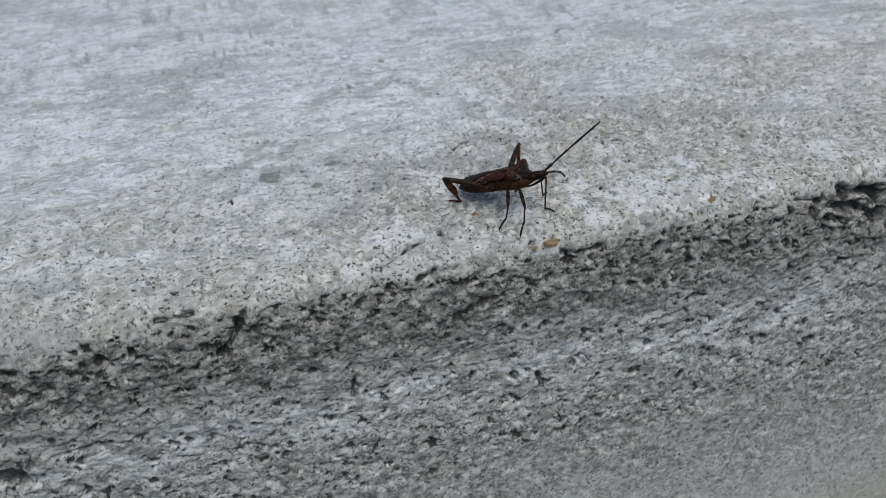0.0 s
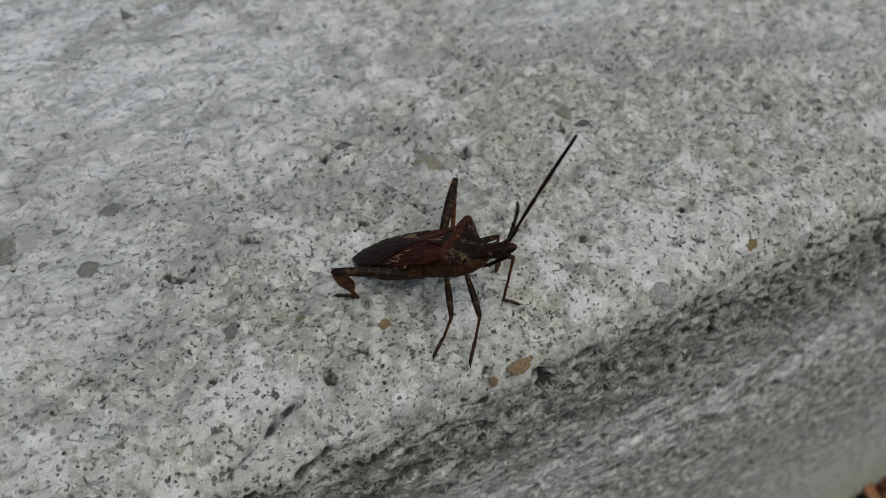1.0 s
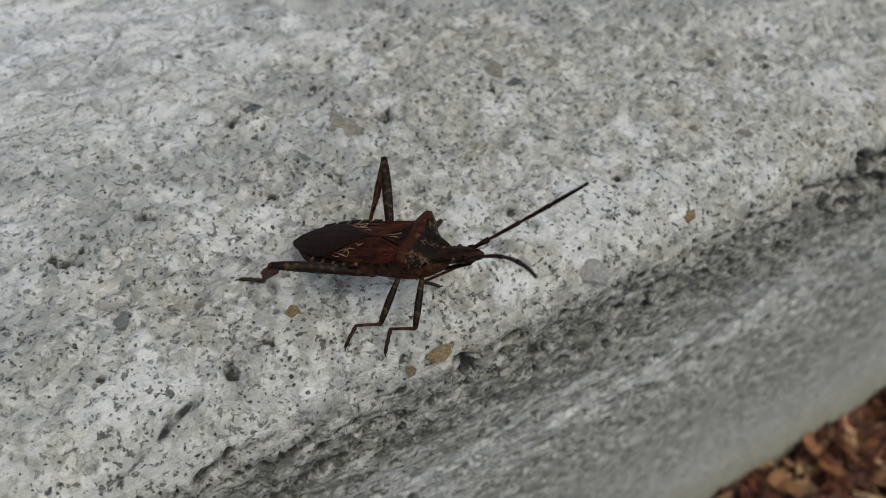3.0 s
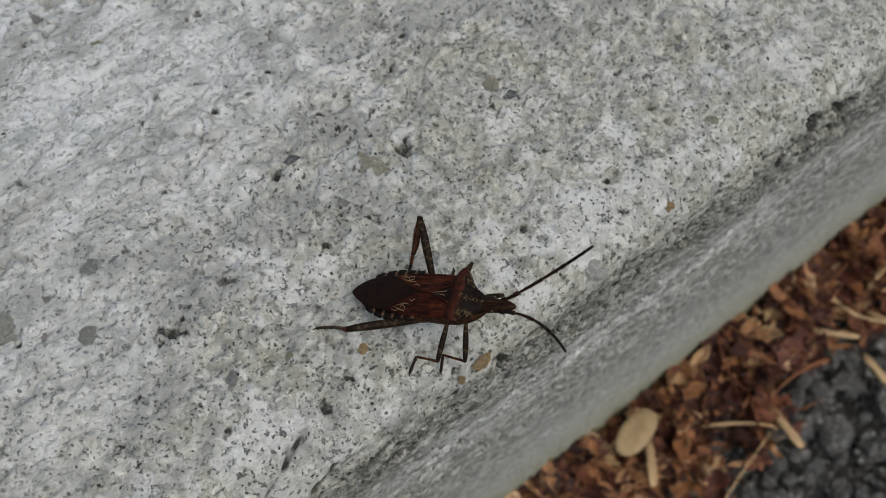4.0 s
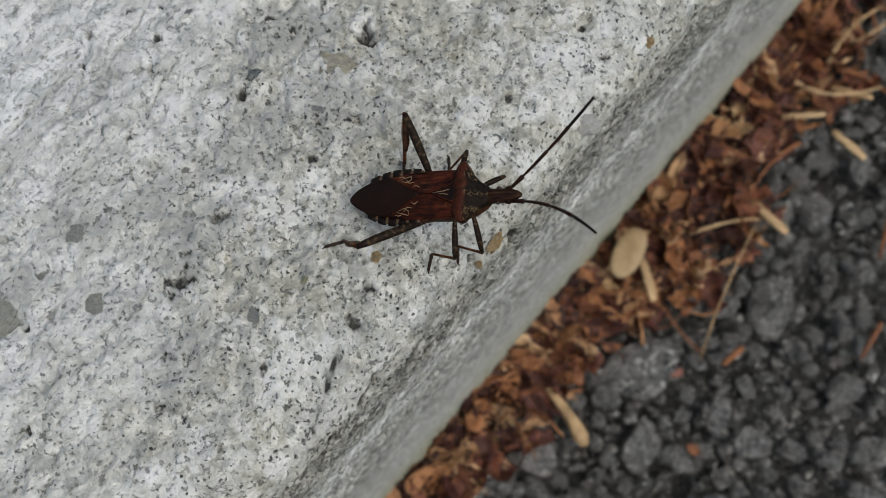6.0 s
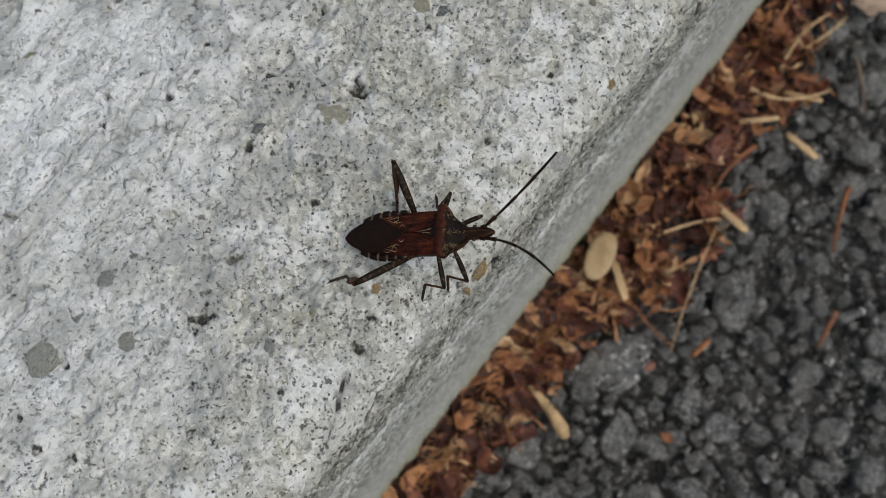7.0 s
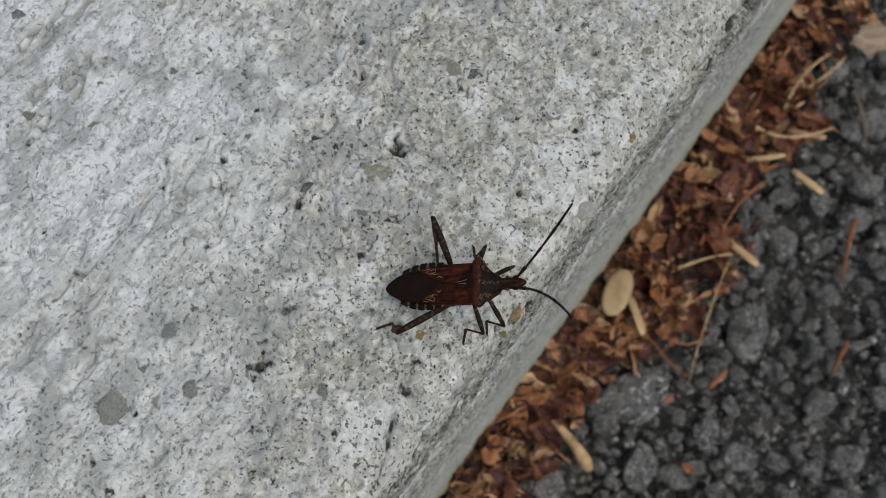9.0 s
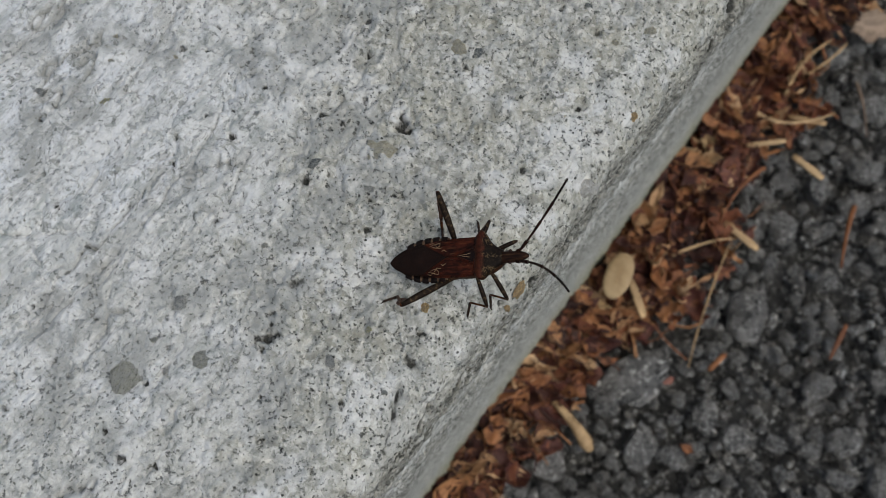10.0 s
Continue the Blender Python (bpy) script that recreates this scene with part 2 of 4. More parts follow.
    height = k.math("ADD", height, k.math("MULTIPLY", k.math("MULTIPLY", k.cells(760, co=warp), shown), -0.45))
    height = k.math("ADD", height, k.math("MULTIPLY", chips, 1.1))
    height = k.math("ADD", k.math("SUBTRACT", height, k.math("MULTIPLY", holes, 0.8)), k.math("MULTIPLY", lump, 0.5))
    height = k.math("MULTIPLY", height, k.math("SUBTRACT", 1.0, k.math("MULTIPLY", lower.outputs[0], 0.25)))
    return k.done(colour, height, 0.95, 0.0005)


def grain_material(name, a, b, grey=0.75, rough=0.6):
    k = Nodes(name, rough, 0.4)
    c = k.mix(k.ramp(k.noise(420, 5, 0.72), (0.36, 0.0), (0.62, 1.0)), tuple(v * 0.75 for v in a), tuple(min(0.75, v * 1.2) for v in b))
    c = k.mix(k.math("MULTIPLY", k.random(), 0.3), c, tuple(v * 0.6 for v in a))
    c = k.mix(k.ramp(k.noise(260, 5, 0.75, twist=0.5), (0.42, grey), (0.56, 0.0)), c, (0.42, 0.425, 0.41))
    c = k.mix(k.ramp(k.noise(640, 4, 0.72), (0.33, 0.9), (0.40, 0.0)), c, tuple(v * 0.2 for v in a))
    return k.done(c, k.noise(450, 5, 0.75), 1.0, 0.0015)


def asphalt_material(name, tint=1.0, island=False):
    k = Nodes(name, 0.4, 0.6)
    c = k.ramp(k.noise(200, 5, 0.65), (0.36, (0.012 * tint, 0.0125 * tint, 0.013 * tint)), (0.50, (0.052 * tint, 0.051 * tint, 0.052 * tint)), (0.66, (0.13 * tint, 0.128 * tint, 0.128 * tint)))
    c = k.mix(k.math("MULTIPLY", k.island() if island else k.random(), 0.55), c, (0.085 * tint, 0.083 * tint, 0.083 * tint))
    # sparkle on the stones, painted into the colour as pale specks
    glints = k.ramp(k.noise(620, 6, 0.8), (0.555, 0.0), (0.59, 0.95 * min(1, 0.3 + 0.7 * tint)))
    c = k.mix(glints, c, (0.55, 0.55, 0.545))
    rust = k.ramp(k.noise(330, 4, 0.7), (0.66, 0.0), (0.70, 0.5))
    c = k.mix(rust, c, (0.16, 0.07, 0.035))
    return k.done(c, k.noise(480, 6, 0.74), 1.0, 0.0022, k.ramp(k.noise(400, 3), (0.35, 0.16), (0.65, 0.6)))


def litter_material(name, dark, light, island=False):
    k = Nodes(name, 0.62, 0.3)
    pick = k.island() if island else k.random()
    c = k.mix(pick, dark, light)
    if island:
        c = k.ramp(pick, (0.0, (0.016, 0.007, 0.006)), (0.28, (0.068, 0.020, 0.017)), (0.54, (0.165, 0.056, 0.030)), (0.78, (0.31, 0.145, 0.065)), (0.94, (0.48, 0.32, 0.19)))
    vein = k.noise(700, 4, 0.6, k.stretch(0.2, 1, 1))
    c = k.mix(k.ramp(vein, (0.3, 0.75), (0.6, 0.0)), c, tuple(v * 0.35 for v in dark))
    c = k.mix(k.ramp(k.noise(350, 3), (0.55, 0.0), (0.75, 0.5)), c, tuple(min(1.0, v * 1.5) for v in light))
    return k.done(c, vein, 0.4, 0.0003)


def shell_material(name, dark, light, scale=900, rough=0.48, spec=0.18, pits=0.35):
    """The bug's cuticle: mottled, finely punctured."""
    k = Nodes(name, rough, spec)
    c = k.mix(k.ramp(k.noise(scale, 5, 0.65), (0.35, 0.0), (0.7, 1.0)), dark, light)
    dots = k.ramp(k.cells(7000), (0.15, 1.0), (0.35, 0.0))
    c = k.mix(k.math("MULTIPLY", dots, pits), c, tuple(v * 0.2 for v in dark))
    return k.done(c, k.math("SUBTRACT", k.noise(5000, 3), dots), 0.35, 0.00008)


def pronotum_material():
    k = Nodes("pronotum_shell", 0.5, 0.07)
    x = k.axis("X")
    rear = k.mix(k.ramp(k.noise(1300, 5, 0.7), (0.35, 0.0), (0.68, 1.0)), (0.008, 0.0028, 0.002), (0.058, 0.015, 0.0075))
    spots = k.ramp(k.noise(2600, 5, 0.75), (0.50, 0.0), (0.60, 0.9))
    aside = k.math("ABSOLUTE", k.math("MULTIPLY", k.axis("Y"), 1000.0))
    # two black hollows, one on each side of the middle
    hollow = k.math("ABSOLUTE", k.math("SUBTRACT", k.math("ADD", aside, k.math("MULTIPLY", k.noise(1800, 3), 0.5)), 1.05))
    front = k.mix(k.math("MULTIPLY", spots, k.ramp(hollow, (0.42, 0.06), (0.70, 1.0))), (0.005, 0.003, 0.0025), (0.115, 0.078, 0.042))
    edge = k.math("ADD", x, k.math("MULTIPLY", k.math("SUBTRACT", k.noise(1500, 3), 0.5), 0.0008))
    r = k.t.nodes.new("ShaderNodeMapRange")
    r.inputs["From Min"].default_value, r.inputs["From Max"].default_value = 0.0031, 0.0034
    k.t.links.new(edge, r.inputs["Value"])
    c = k.mix(r.outputs[0], rear, front)
    return k.done(c, k.noise(6000, 3), 0.5, 0.0001)


def wing_material():
    """Dark red-brown fore wing, streaked lengthwise."""
    k = Nodes("leathery_wing", 0.5, 0.07)
    streaks = k.noise(2600, 4, 0.6, k.stretch(0.14, 1, 1))
    broad = k.noise(700, 4, 0.6)
    c = k.mix(k.ramp(broad, (0.36, 0.0), (0.64, 1.0)), (0.010, 0.003, 0.002), (0.062, 0.014, 0.0065))
    c = k.mix(k.ramp(streaks, (0.38, 0.85), (0.52, 0.0)), c, (0.006, 0.0025, 0.002))
    c = k.mix(k.ramp(streaks, (0.60, 0.0), (0.72, 0.5)), c, (0.16, 0.065, 0.03))
    return k.done(c, streaks, 0.35, 0.00008)


def head_material():
    k = Nodes("head_shell", 0.5, 0.06)
    stripes = k.noise(3000, 4, 0.6, k.stretch(0.12, 1, 1))
    c = k.ramp(stripes, (0.42, (0.006, 0.003, 0.0025)), (0.56, (0.022, 0.010, 0.006)), (0.70, (0.055, 0.030, 0.015)))
    return k.done(c, k.noise(6000, 3), 0.5, 0.0001)


def banded_material(name, dark, light, scale=1500, low=0.52, high=0.66, rough=0.45):
    k = Nodes(name, rough, 0.07)
    c = k.mix(k.ramp(k.noise(scale, 3, 0.6, k.stretch(1, 0.6, 0.6)), (low, 0.0), (high, 1.0)), dark, light)
    return k.done(c, k.noise(7000, 3), 0.3, 0.00006)


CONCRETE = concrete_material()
STONE = {
    "olive": grain_material("olive_stone", (0.33, 0.335, 0.29), (0.42, 0.42, 0.37)),
    "grey": grain_material("grey_stone", (0.29, 0.30, 0.295), (0.39, 0.40, 0.39)),
    "white": grain_material("white_stone", (0.52, 0.525, 0.53), (0.64, 0.645, 0.65)),
    "dark": grain_material("dark_stone", (0.07, 0.085, 0.09), (0.16, 0.18, 0.185)),
    "tan": grain_material("tan_stone", (0.43, 0.40, 0.30), (0.52, 0.49, 0.39), 0.4),
    "orange": grain_material("orange_stone", (0.52, 0.33, 0.13), (0.60, 0.43, 0.22), 0.3),
    "pink": grain_material("pale_pink_stone", (0.70, 0.67, 0.61), (0.75, 0.73, 0.69), 0.15),
    "blue": grain_material("blue_grey_stone", (0.24, 0.265, 0.29), (0.35, 0.37, 0.39)),
    "yellow": grain_material("lichen_yellow_stone", (0.33, 0.33, 0.16), (0.46, 0.44, 0.26)),
}
ASPHALT = asphalt_material("asphalt_binder", 0.6)
ROCK = asphalt_material("asphalt_stone", 2.2)
GRIT = asphalt_material("asphalt_grit", 1.7, True)
BARK = litter_material("red_brown_litter", (0.09, 0.030, 0.014), (0.26, 0.105, 0.042))
BARKS = litter_material("brown_litter", (0.055, 0.019, 0.010), (0.27, 0.12, 0.052), True)
STRAW = litter_material("straw_litter", (0.27, 0.17, 0.085), (0.47, 0.33, 0.19))
SEED = shell_material("beige_seed", (0.25, 0.175, 0.10), (0.38, 0.285, 0.175), 300, 0.6, 0.2, 0.05)
TAUPE = litter_material("taupe_litter", (0.17, 0.12, 0.09), (0.26, 0.195, 0.15))
PLUM = litter_material("plum_litter", (0.09, 0.032, 0.026), (0.20, 0.085, 0.065))
SHELL = shell_material("brown_cuticle", (0.006, 0.0028, 0.002), (0.050, 0.018, 0.008), 1300, 0.5, 0.06)
CORIUM = wing_material()
BELLY = shell_material("mottled_belly", (0.008, 0.004, 0.003), (0.07, 0.032, 0.016), 1700, 0.5, 0.06)
MEMBRANE = shell_material("wing_membrane", (0.006, 0.003, 0.0022), (0.014, 0.0065, 0.0045), 500, 0.5, 0.07, 0.0)
SCUTE = shell_material("scutellum_shell", (0.004, 0.0022, 0.002), (0.016, 0.006, 0.004), 1400, 0.5, 0.1)
PRONOTUM = pronotum_material()
HEAD = head_material()
DARK = shell_material("dark_plate", (0.005, 0.003, 0.0022), (0.018, 0.0075, 0.005), 1200, 0.5, 0.06)
BLACK = shell_material("black_plate", (0.004, 0.0025, 0.002), (0.012, 0.006, 0.0045), 1200, 0.5, 0.10)
FEELER = shell_material("antenna_joint", (0.008, 0.0035, 0.0025), (0.032, 0.011, 0.006), 500, 0.5, 0.12)
PALE = shell_material("pale_plate", (0.05, 0.025, 0.013), (0.12, 0.07, 0.038), 1500, 0.5, 0.3, 0.1)
VEIN = shell_material("pale_vein", (0.13, 0.075, 0.04), (0.26, 0.17, 0.095), 2000, 0.5, 0.3, 0.1)
FEMUR = banded_material("mottled_femur", (0.010, 0.006, 0.004), (0.065, 0.043, 0.024), 2600, 0.50, 0.70)
TIBIA = banded_material("reddish_tibia", (0.030, 0.009, 0.0045), (0.13, 0.050, 0.020), 900, 0.42, 0.7)
TARSUS = shell_material("dark_tarsus", (0.010, 0.006, 0.004), (0.03, 0.014, 0.008), 2000)
EYE_M = shell_material("eye_shell", (0.02, 0.007, 0.004), (0.05, 0.016, 0.008), 3000, 0.25, 0.5, 0.0)


# ---- mesh helpers; all shapes are written in centimetres ----
def link(name, bm, material, parent=None, label="", smooth=True):
    me = bpy.data.meshes.new(name)
    bmesh.ops.recalc_face_normals(bm, faces=bm.faces[:])
    for v in bm.verts:
        v.co *= CM
    for f in bm.faces:
        f.smooth = smooth
    bm.to_mesh(me)
    bm.free()
    me.materials.append(material)
    ob = new(name, me)
    ob.parent = parent
    if label:
        tagged(ob, label)
    return ob


part = link


def loft(rings, bm=None):
    """A closed skin over rings of equally many points."""
    bm = bm or bmesh.new()
    rows = [[bm.verts.new(p) for p in ring] for ring in rings]
    n = len(rows[0])
    for a, b in zip(rows, rows[1:]):
        for i in range(n):
            bm.faces.new((a[i], a[(i + 1) % n], b[(i + 1) % n], b[i]))
    bm.faces.new(rows[0][::-1])
    bm.faces.new(rows[-1])
    return bm


def ring(x, w, top, bottom, n=22, power=2.3):
    """A cross-section of the body at x: half its width, top and bottom heights."""
    mid, out = (top + bottom) / 2, []
    for i in range(n):
        a = 2 * math.pi * i / n
        c, s = math.cos(a), math.sin(a)
        out.append((x, w * math.copysign(abs(c) ** (2 / power), c), mid + (top - bottom) / 2 * math.copysign(abs(s) ** (2 / power), s)))
    return out


def tube(points, radii, n=8, bm=None):
    """A tube along points, thicker and thinner by radii."""
    pts, rings = [Vector(p) for p in points], []
    side = None
    for i, p in enumerate(pts):
        way = (pts[min(i + 1, len(pts) - 1)] - pts[max(i - 1, 0)]).normalized()
        if side is None:
            side = way.orthogonal().normalized()
        side = (side - way * side.dot(way)).normalized()
        up = way.cross(side)
        rings.append([p + (side * math.cos(2 * math.pi * k / n) + up * math.sin(2 * math.pi * k / n)) * radii[i] for k in range(n)])
    return loft(rings, bm)


def sheet(grid, thick):
    """A closed plate: a grid of points above, the same pushed down by thick below."""
    bm = bmesh.new()
    top = [[bm.verts.new(p) for p in row] for row in grid]
    low = [[bm.verts.new(Vector(p) - Vector((0, 0, thick))) for p in row] for row in grid]
    r, c = len(grid), len(grid[0])
    for i in range(r - 1):
        for j in range(c - 1):
            bm.faces.new((top[i][j], top[i + 1][j], top[i + 1][j + 1], top[i][j + 1]))
            bm.faces.new((low[i][j], low[i][j + 1], low[i + 1][j + 1], low[i + 1][j]))
    rim = [(i, 0) for i in range(r)] + [(r - 1, j) for j in range(1, c)] + [(i, c - 1) for i in range(r - 2, -1, -1)] + [(0, j) for j in range(c - 2, 0, -1)]
    for (a, b), (d, e) in zip(rim, rim[1:] + rim[:1]):
        bm.faces.new((top[a][b], top[d][e], low[d][e], low[a][b]))
    return bm


def curve(x, *stops):
    """Straight lines from stop to stop."""
    xs, ys = zip(*sorted(stops))
    return float(np.interp(x, xs, ys))


def lattice(u, v, seed):
    """Smooth value noise in -1..1 over arrays."""
    rng = np.random.default_rng(seed)
    table = rng.uniform(-1, 1, (512, 512))
    iu, iv = np.floor(u).astype(int), np.floor(v).astype(int)
    fu, fv = u - iu, v - iv
    fu, fv = fu * fu * (3 - 2 * fu), fv * fv * (3 - 2 * fv)
    a, b = table[iu % 512, iv % 512], table[(iu + 1) % 512, iv % 512]
    c, d = table[iu % 512, (iv + 1) % 512], table[(iu + 1) % 512, (iv + 1) % 512]
    return (a * (1 - fu) + b * fu) * (1 - fv) + (c * (1 - fu) + d * fu) * fv


def fractal(u, v, seed, octaves=4, gain=0.5):
    return sum(gain**o * lattice(u * 2**o + 17 * o, v * 2**o + 31 * o, seed + o) for o in range(octaves))


# ---- the concrete kerb ----
# Its section: depth behind the front and height, from the foot of its side up over the worn arris.
SECTION = [(-0.40, -13.0), (-0.26, -10.4), (0.10, -6.0), (0.32, -2.9), (0.37, -1.7), (0.38, -0.95), (0.42, -0.58), (0.54, -0.33), (0.74, -0.16), (1.05, -0.06), (1.6, -0.01), (3.0, 0.0), (45.0, 0.0)]


def section_at(s):
    """Place and outward normal at the arc lengths s, counted from the arris."""
    pts = np.array(SECTION)
    arc = np.r_[0, np.cumsum(np.hypot(*np.diff(pts, axis=0).T))]
    arc -= arc[7]
    def at(q):
        return np.stack([np.interp(q, arc, pts[:, 0]), np.interp(q, arc, pts[:, 1])], -1)
    soft = np.mean([at(s + d) for d in np.linspace(-0.12, 0.12, 7)], axis=0)
    way = np.mean([at(s + d + 0.05) - at(s + d - 0.05) for d in np.linspace(-0.15, 0.15, 7)], axis=0)
    way /= np.linalg.norm(way, axis=1)[:, None]
    return soft, np.stack([-way[:, 1], way[:, 0]], -1), arc


PITS = [
    (-0.76, 4.18, 0.055), (1.83, 3.10, 0.117), (1.28, 4.05, 0.055), (0.40, 3.61, 0.062), (-1.52, 2.65, 0.097), (-2.98, 5.25, 0.035),
    (-2.65, 4.52, 0.035), (1.19, 5.37, 0.055), (-0.47, 5.17, 0.041), (-1.84, 5.94, 0.041), (-1.08, 6.97, 0.048), (-1.60, 1.39, 0.048),
    (-1.78, 1.24, 0.035), (-1.73, 0.62, 0.048), (-0.29, 1.14, 0.055), (-0.63, 1.01, 0.076), (4.91, 2.16, 0.048), (4.68, 2.39, 0.041),
    (2.41, 4.13, 0.055), (0.28, 4.78, 0.048), (-0.17, 5.37, 0.041), (1.46, 5.45, 0.055), (-2.13, 2.22, 0.041), (2.33, 1.41, 0.048),
]
PITS_MORE = [
    (2.48, 1.28, 0.041), (0.96, 2.56, 0.035), (3.56, 1.34, 0.048), (3.06, 2.93, 0.041), (3.48, 0.91, 0.048), (2.81, 4.45, 0.048),
    (1.06, 5.92, 0.048), (-2.87, 3.47, 0.048), (-2.52, 1.89, 0.055), (-3.59, 3.48, 0.048), (5.33, 6.35, 0.05), (-1.62, 2.75, 0.06), (-1.42, 2.58, 0.05), (-1.68, 2.60, 0.04), (-1.35, 2.72, 0.035), (1.92, 3.18, 0.07),
]
# Pits on the side, by length along the kerb and height.
SIDE_PITS = [(2.36, -2.41, 0.08), (3.34, -2.27, 0.09), (3.8, -1.95, 0.13), (-4.3, -1.07, 0.09), (-3.95, -0.6, 0.09), (-2.15, -0.7, 0.07), (-7.69, -2.56, 0.25), (5.68, -1.81, 0.09), (2.81, -1.44, 0.09), (8.86, -8.7, 0.12), (0.89, -3.04, 0.10), (-2.39, -2.26, 0.07), (6.0, -0.62, 0.17), (6.3, -0.95, 0.20), (6.75, -0.8, 0.24), (6.5, -0.45, 0.15), (7.1, -0.6, 0.26), (7.3, -1.1, 0.2), (5.2, -0.75, 0.09)]
GROOVES = [
    [(3.58, 4.55), (3.14, 4.23), (2.48, 3.66)], [(-0.97, 0.95), (-1.37, 0.76), (-1.69, 0.63)], [(-2.49, 4.48), (-2.31, 4.27)],
    [(2.54, 4.99), (2.68, 4.75), (2.79, 4.43)], [(-0.73, 4.42), (-0.66, 4.29)], [(-2.27, 4.64), (-2.7, 4.33), (-2.79, 4.33)], [(-1.6, 2.86), (-1.79, 2.65)],
]


SIDE_CRACKS = [[(5.6, -0.45), (6.2, -0.56), (6.9, -0.5), (7.4, -0.62)], [(6.0, -0.66), (6.5, -0.72), (7.2, -0.7)], [(1.2, -0.52), (1.5, -0.6), (1.9, -0.55)], [(-1.2, -0.5), (-0.9, -0.42), (-0.6, -0.46)], [(-4.32, -1.35), (-4.28, -1.08), (-4.0, -0.78), (-3.87, -0.45)], [(-5.1, -0.30), (-4.85, -0.22), (-4.6, -0.28)], [(-2.2, -0.75), (-2.05, -0.62)], [(-2.42, -2.45), (-2.36, -2.1)], [(-7.0, -2.3), (-6.3, -2.25), (-5.9, -2.35)]]
# Patches of white cement skin (x, y, radius) and films of grey dirt (lines).
LIME = [(-0.52, 2.75, 0.26), (3.09, 2.51, 0.17), (2.40, 4.32, 0.18), (4.00, 2.98, 0.14), (4.12, 1.53, 0.19), (-0.74, 2.08, 0.10), (-1.82, 3.04, 0.17), (-1.77, 2.40, 0.18), (0.68, 5.58, 0.2), (-1.20, 0.85, 0.17), (1.02, 4.38, 0.24), (2.7, 0.6, 0.2), (0.2, 2.2, 0.16)]
FILMS = [
    [(-2.82, 4.93), (-3.1, 4.71), (-3.21, 4.41), (-3.55, 4.18), (-3.91, 3.79)], [(-2.22, 4.74), (-2.71, 4.33), (-2.99, 4.35), (-3.16, 4.46)], [(-3.47, 3.25), (-3.7, 3.17)],
    [(-3.74, 4.0), (-4.0, 4.12)], [(-2.54, 3.75), (-2.62, 3.63)], [(0.38, 7.61), (-0.04, 7.57), (-0.42, 7.57)], [(0.22, 7.1), (0.49, 6.62), (0.69, 6.09)], [(-0.36, 6.75), (-0.67, 6.35), (-0.97, 6.47)],
]
FILMS_MORE = [
    [(-1.26, 6.85), (-1.61, 6.4)], [(1.16, 5.2), (1.22, 4.85)], [(1.53, 5.01), (1.3, 4.61)], [(-0.47, 4.66), (-0.63, 4.62)], [(-0.75, 2.68), (-1.08, 2.64), (-1.49, 2.47)],
    [(-2.51, 1.7), (-1.93, 1.92)], [(1.03, 3.62), (1.4, 3.53), (1.64, 3.29)], [(-2.96, 3.85), (-2.96, 3.62)], [(1.30, 3.07), (1.45, 3.07)], [(-1.83, 3.9), (-1.8, 3.7)],
]


def line_gap(X, S, x0, s0, x1, s1):
    """How far places lie from a line."""
    u = np.clip(((X - x0) * (x1 - x0) + (S - s0) * (s1 - s0)) / ((x1 - x0) ** 2 + (s1 - s0) ** 2 + 1e-9), 0, 1)
    return np.hypot(X - x0 - u * (x1 - x0), S - s0 - u * (s1 - s0))


def steps(dense, a, b, low, high, grow=1.12):
    """Places that lie close between a and b and thin out towards low and high."""
    mid = list(np.arange(a, b, dense))
    out, d, x = [], dense, b
    while x < high:
        out.append(x)
        d *= grow
        x += d
    before, d, x = [], dense, a
    while True:
        d *= grow
        x -= d
        if x < low:
            break
        before.append(x)
    return np.array([low, *before[::-1], *mid, *out, high])


def scored(x, s):
    """Long shallow scores along the kerb, 0..1."""
    return np.clip(0.42 - np.abs(fractal(x * 0.42 + 0.1 * s, s * 1.9 - 0.25 * x, 33, 4, 0.6)) * 3.2, 0, 0.42) * np.clip(0.6 + fractal(x * 0.6, s * 0.8, 37, 3), 0, 1) * 2.4


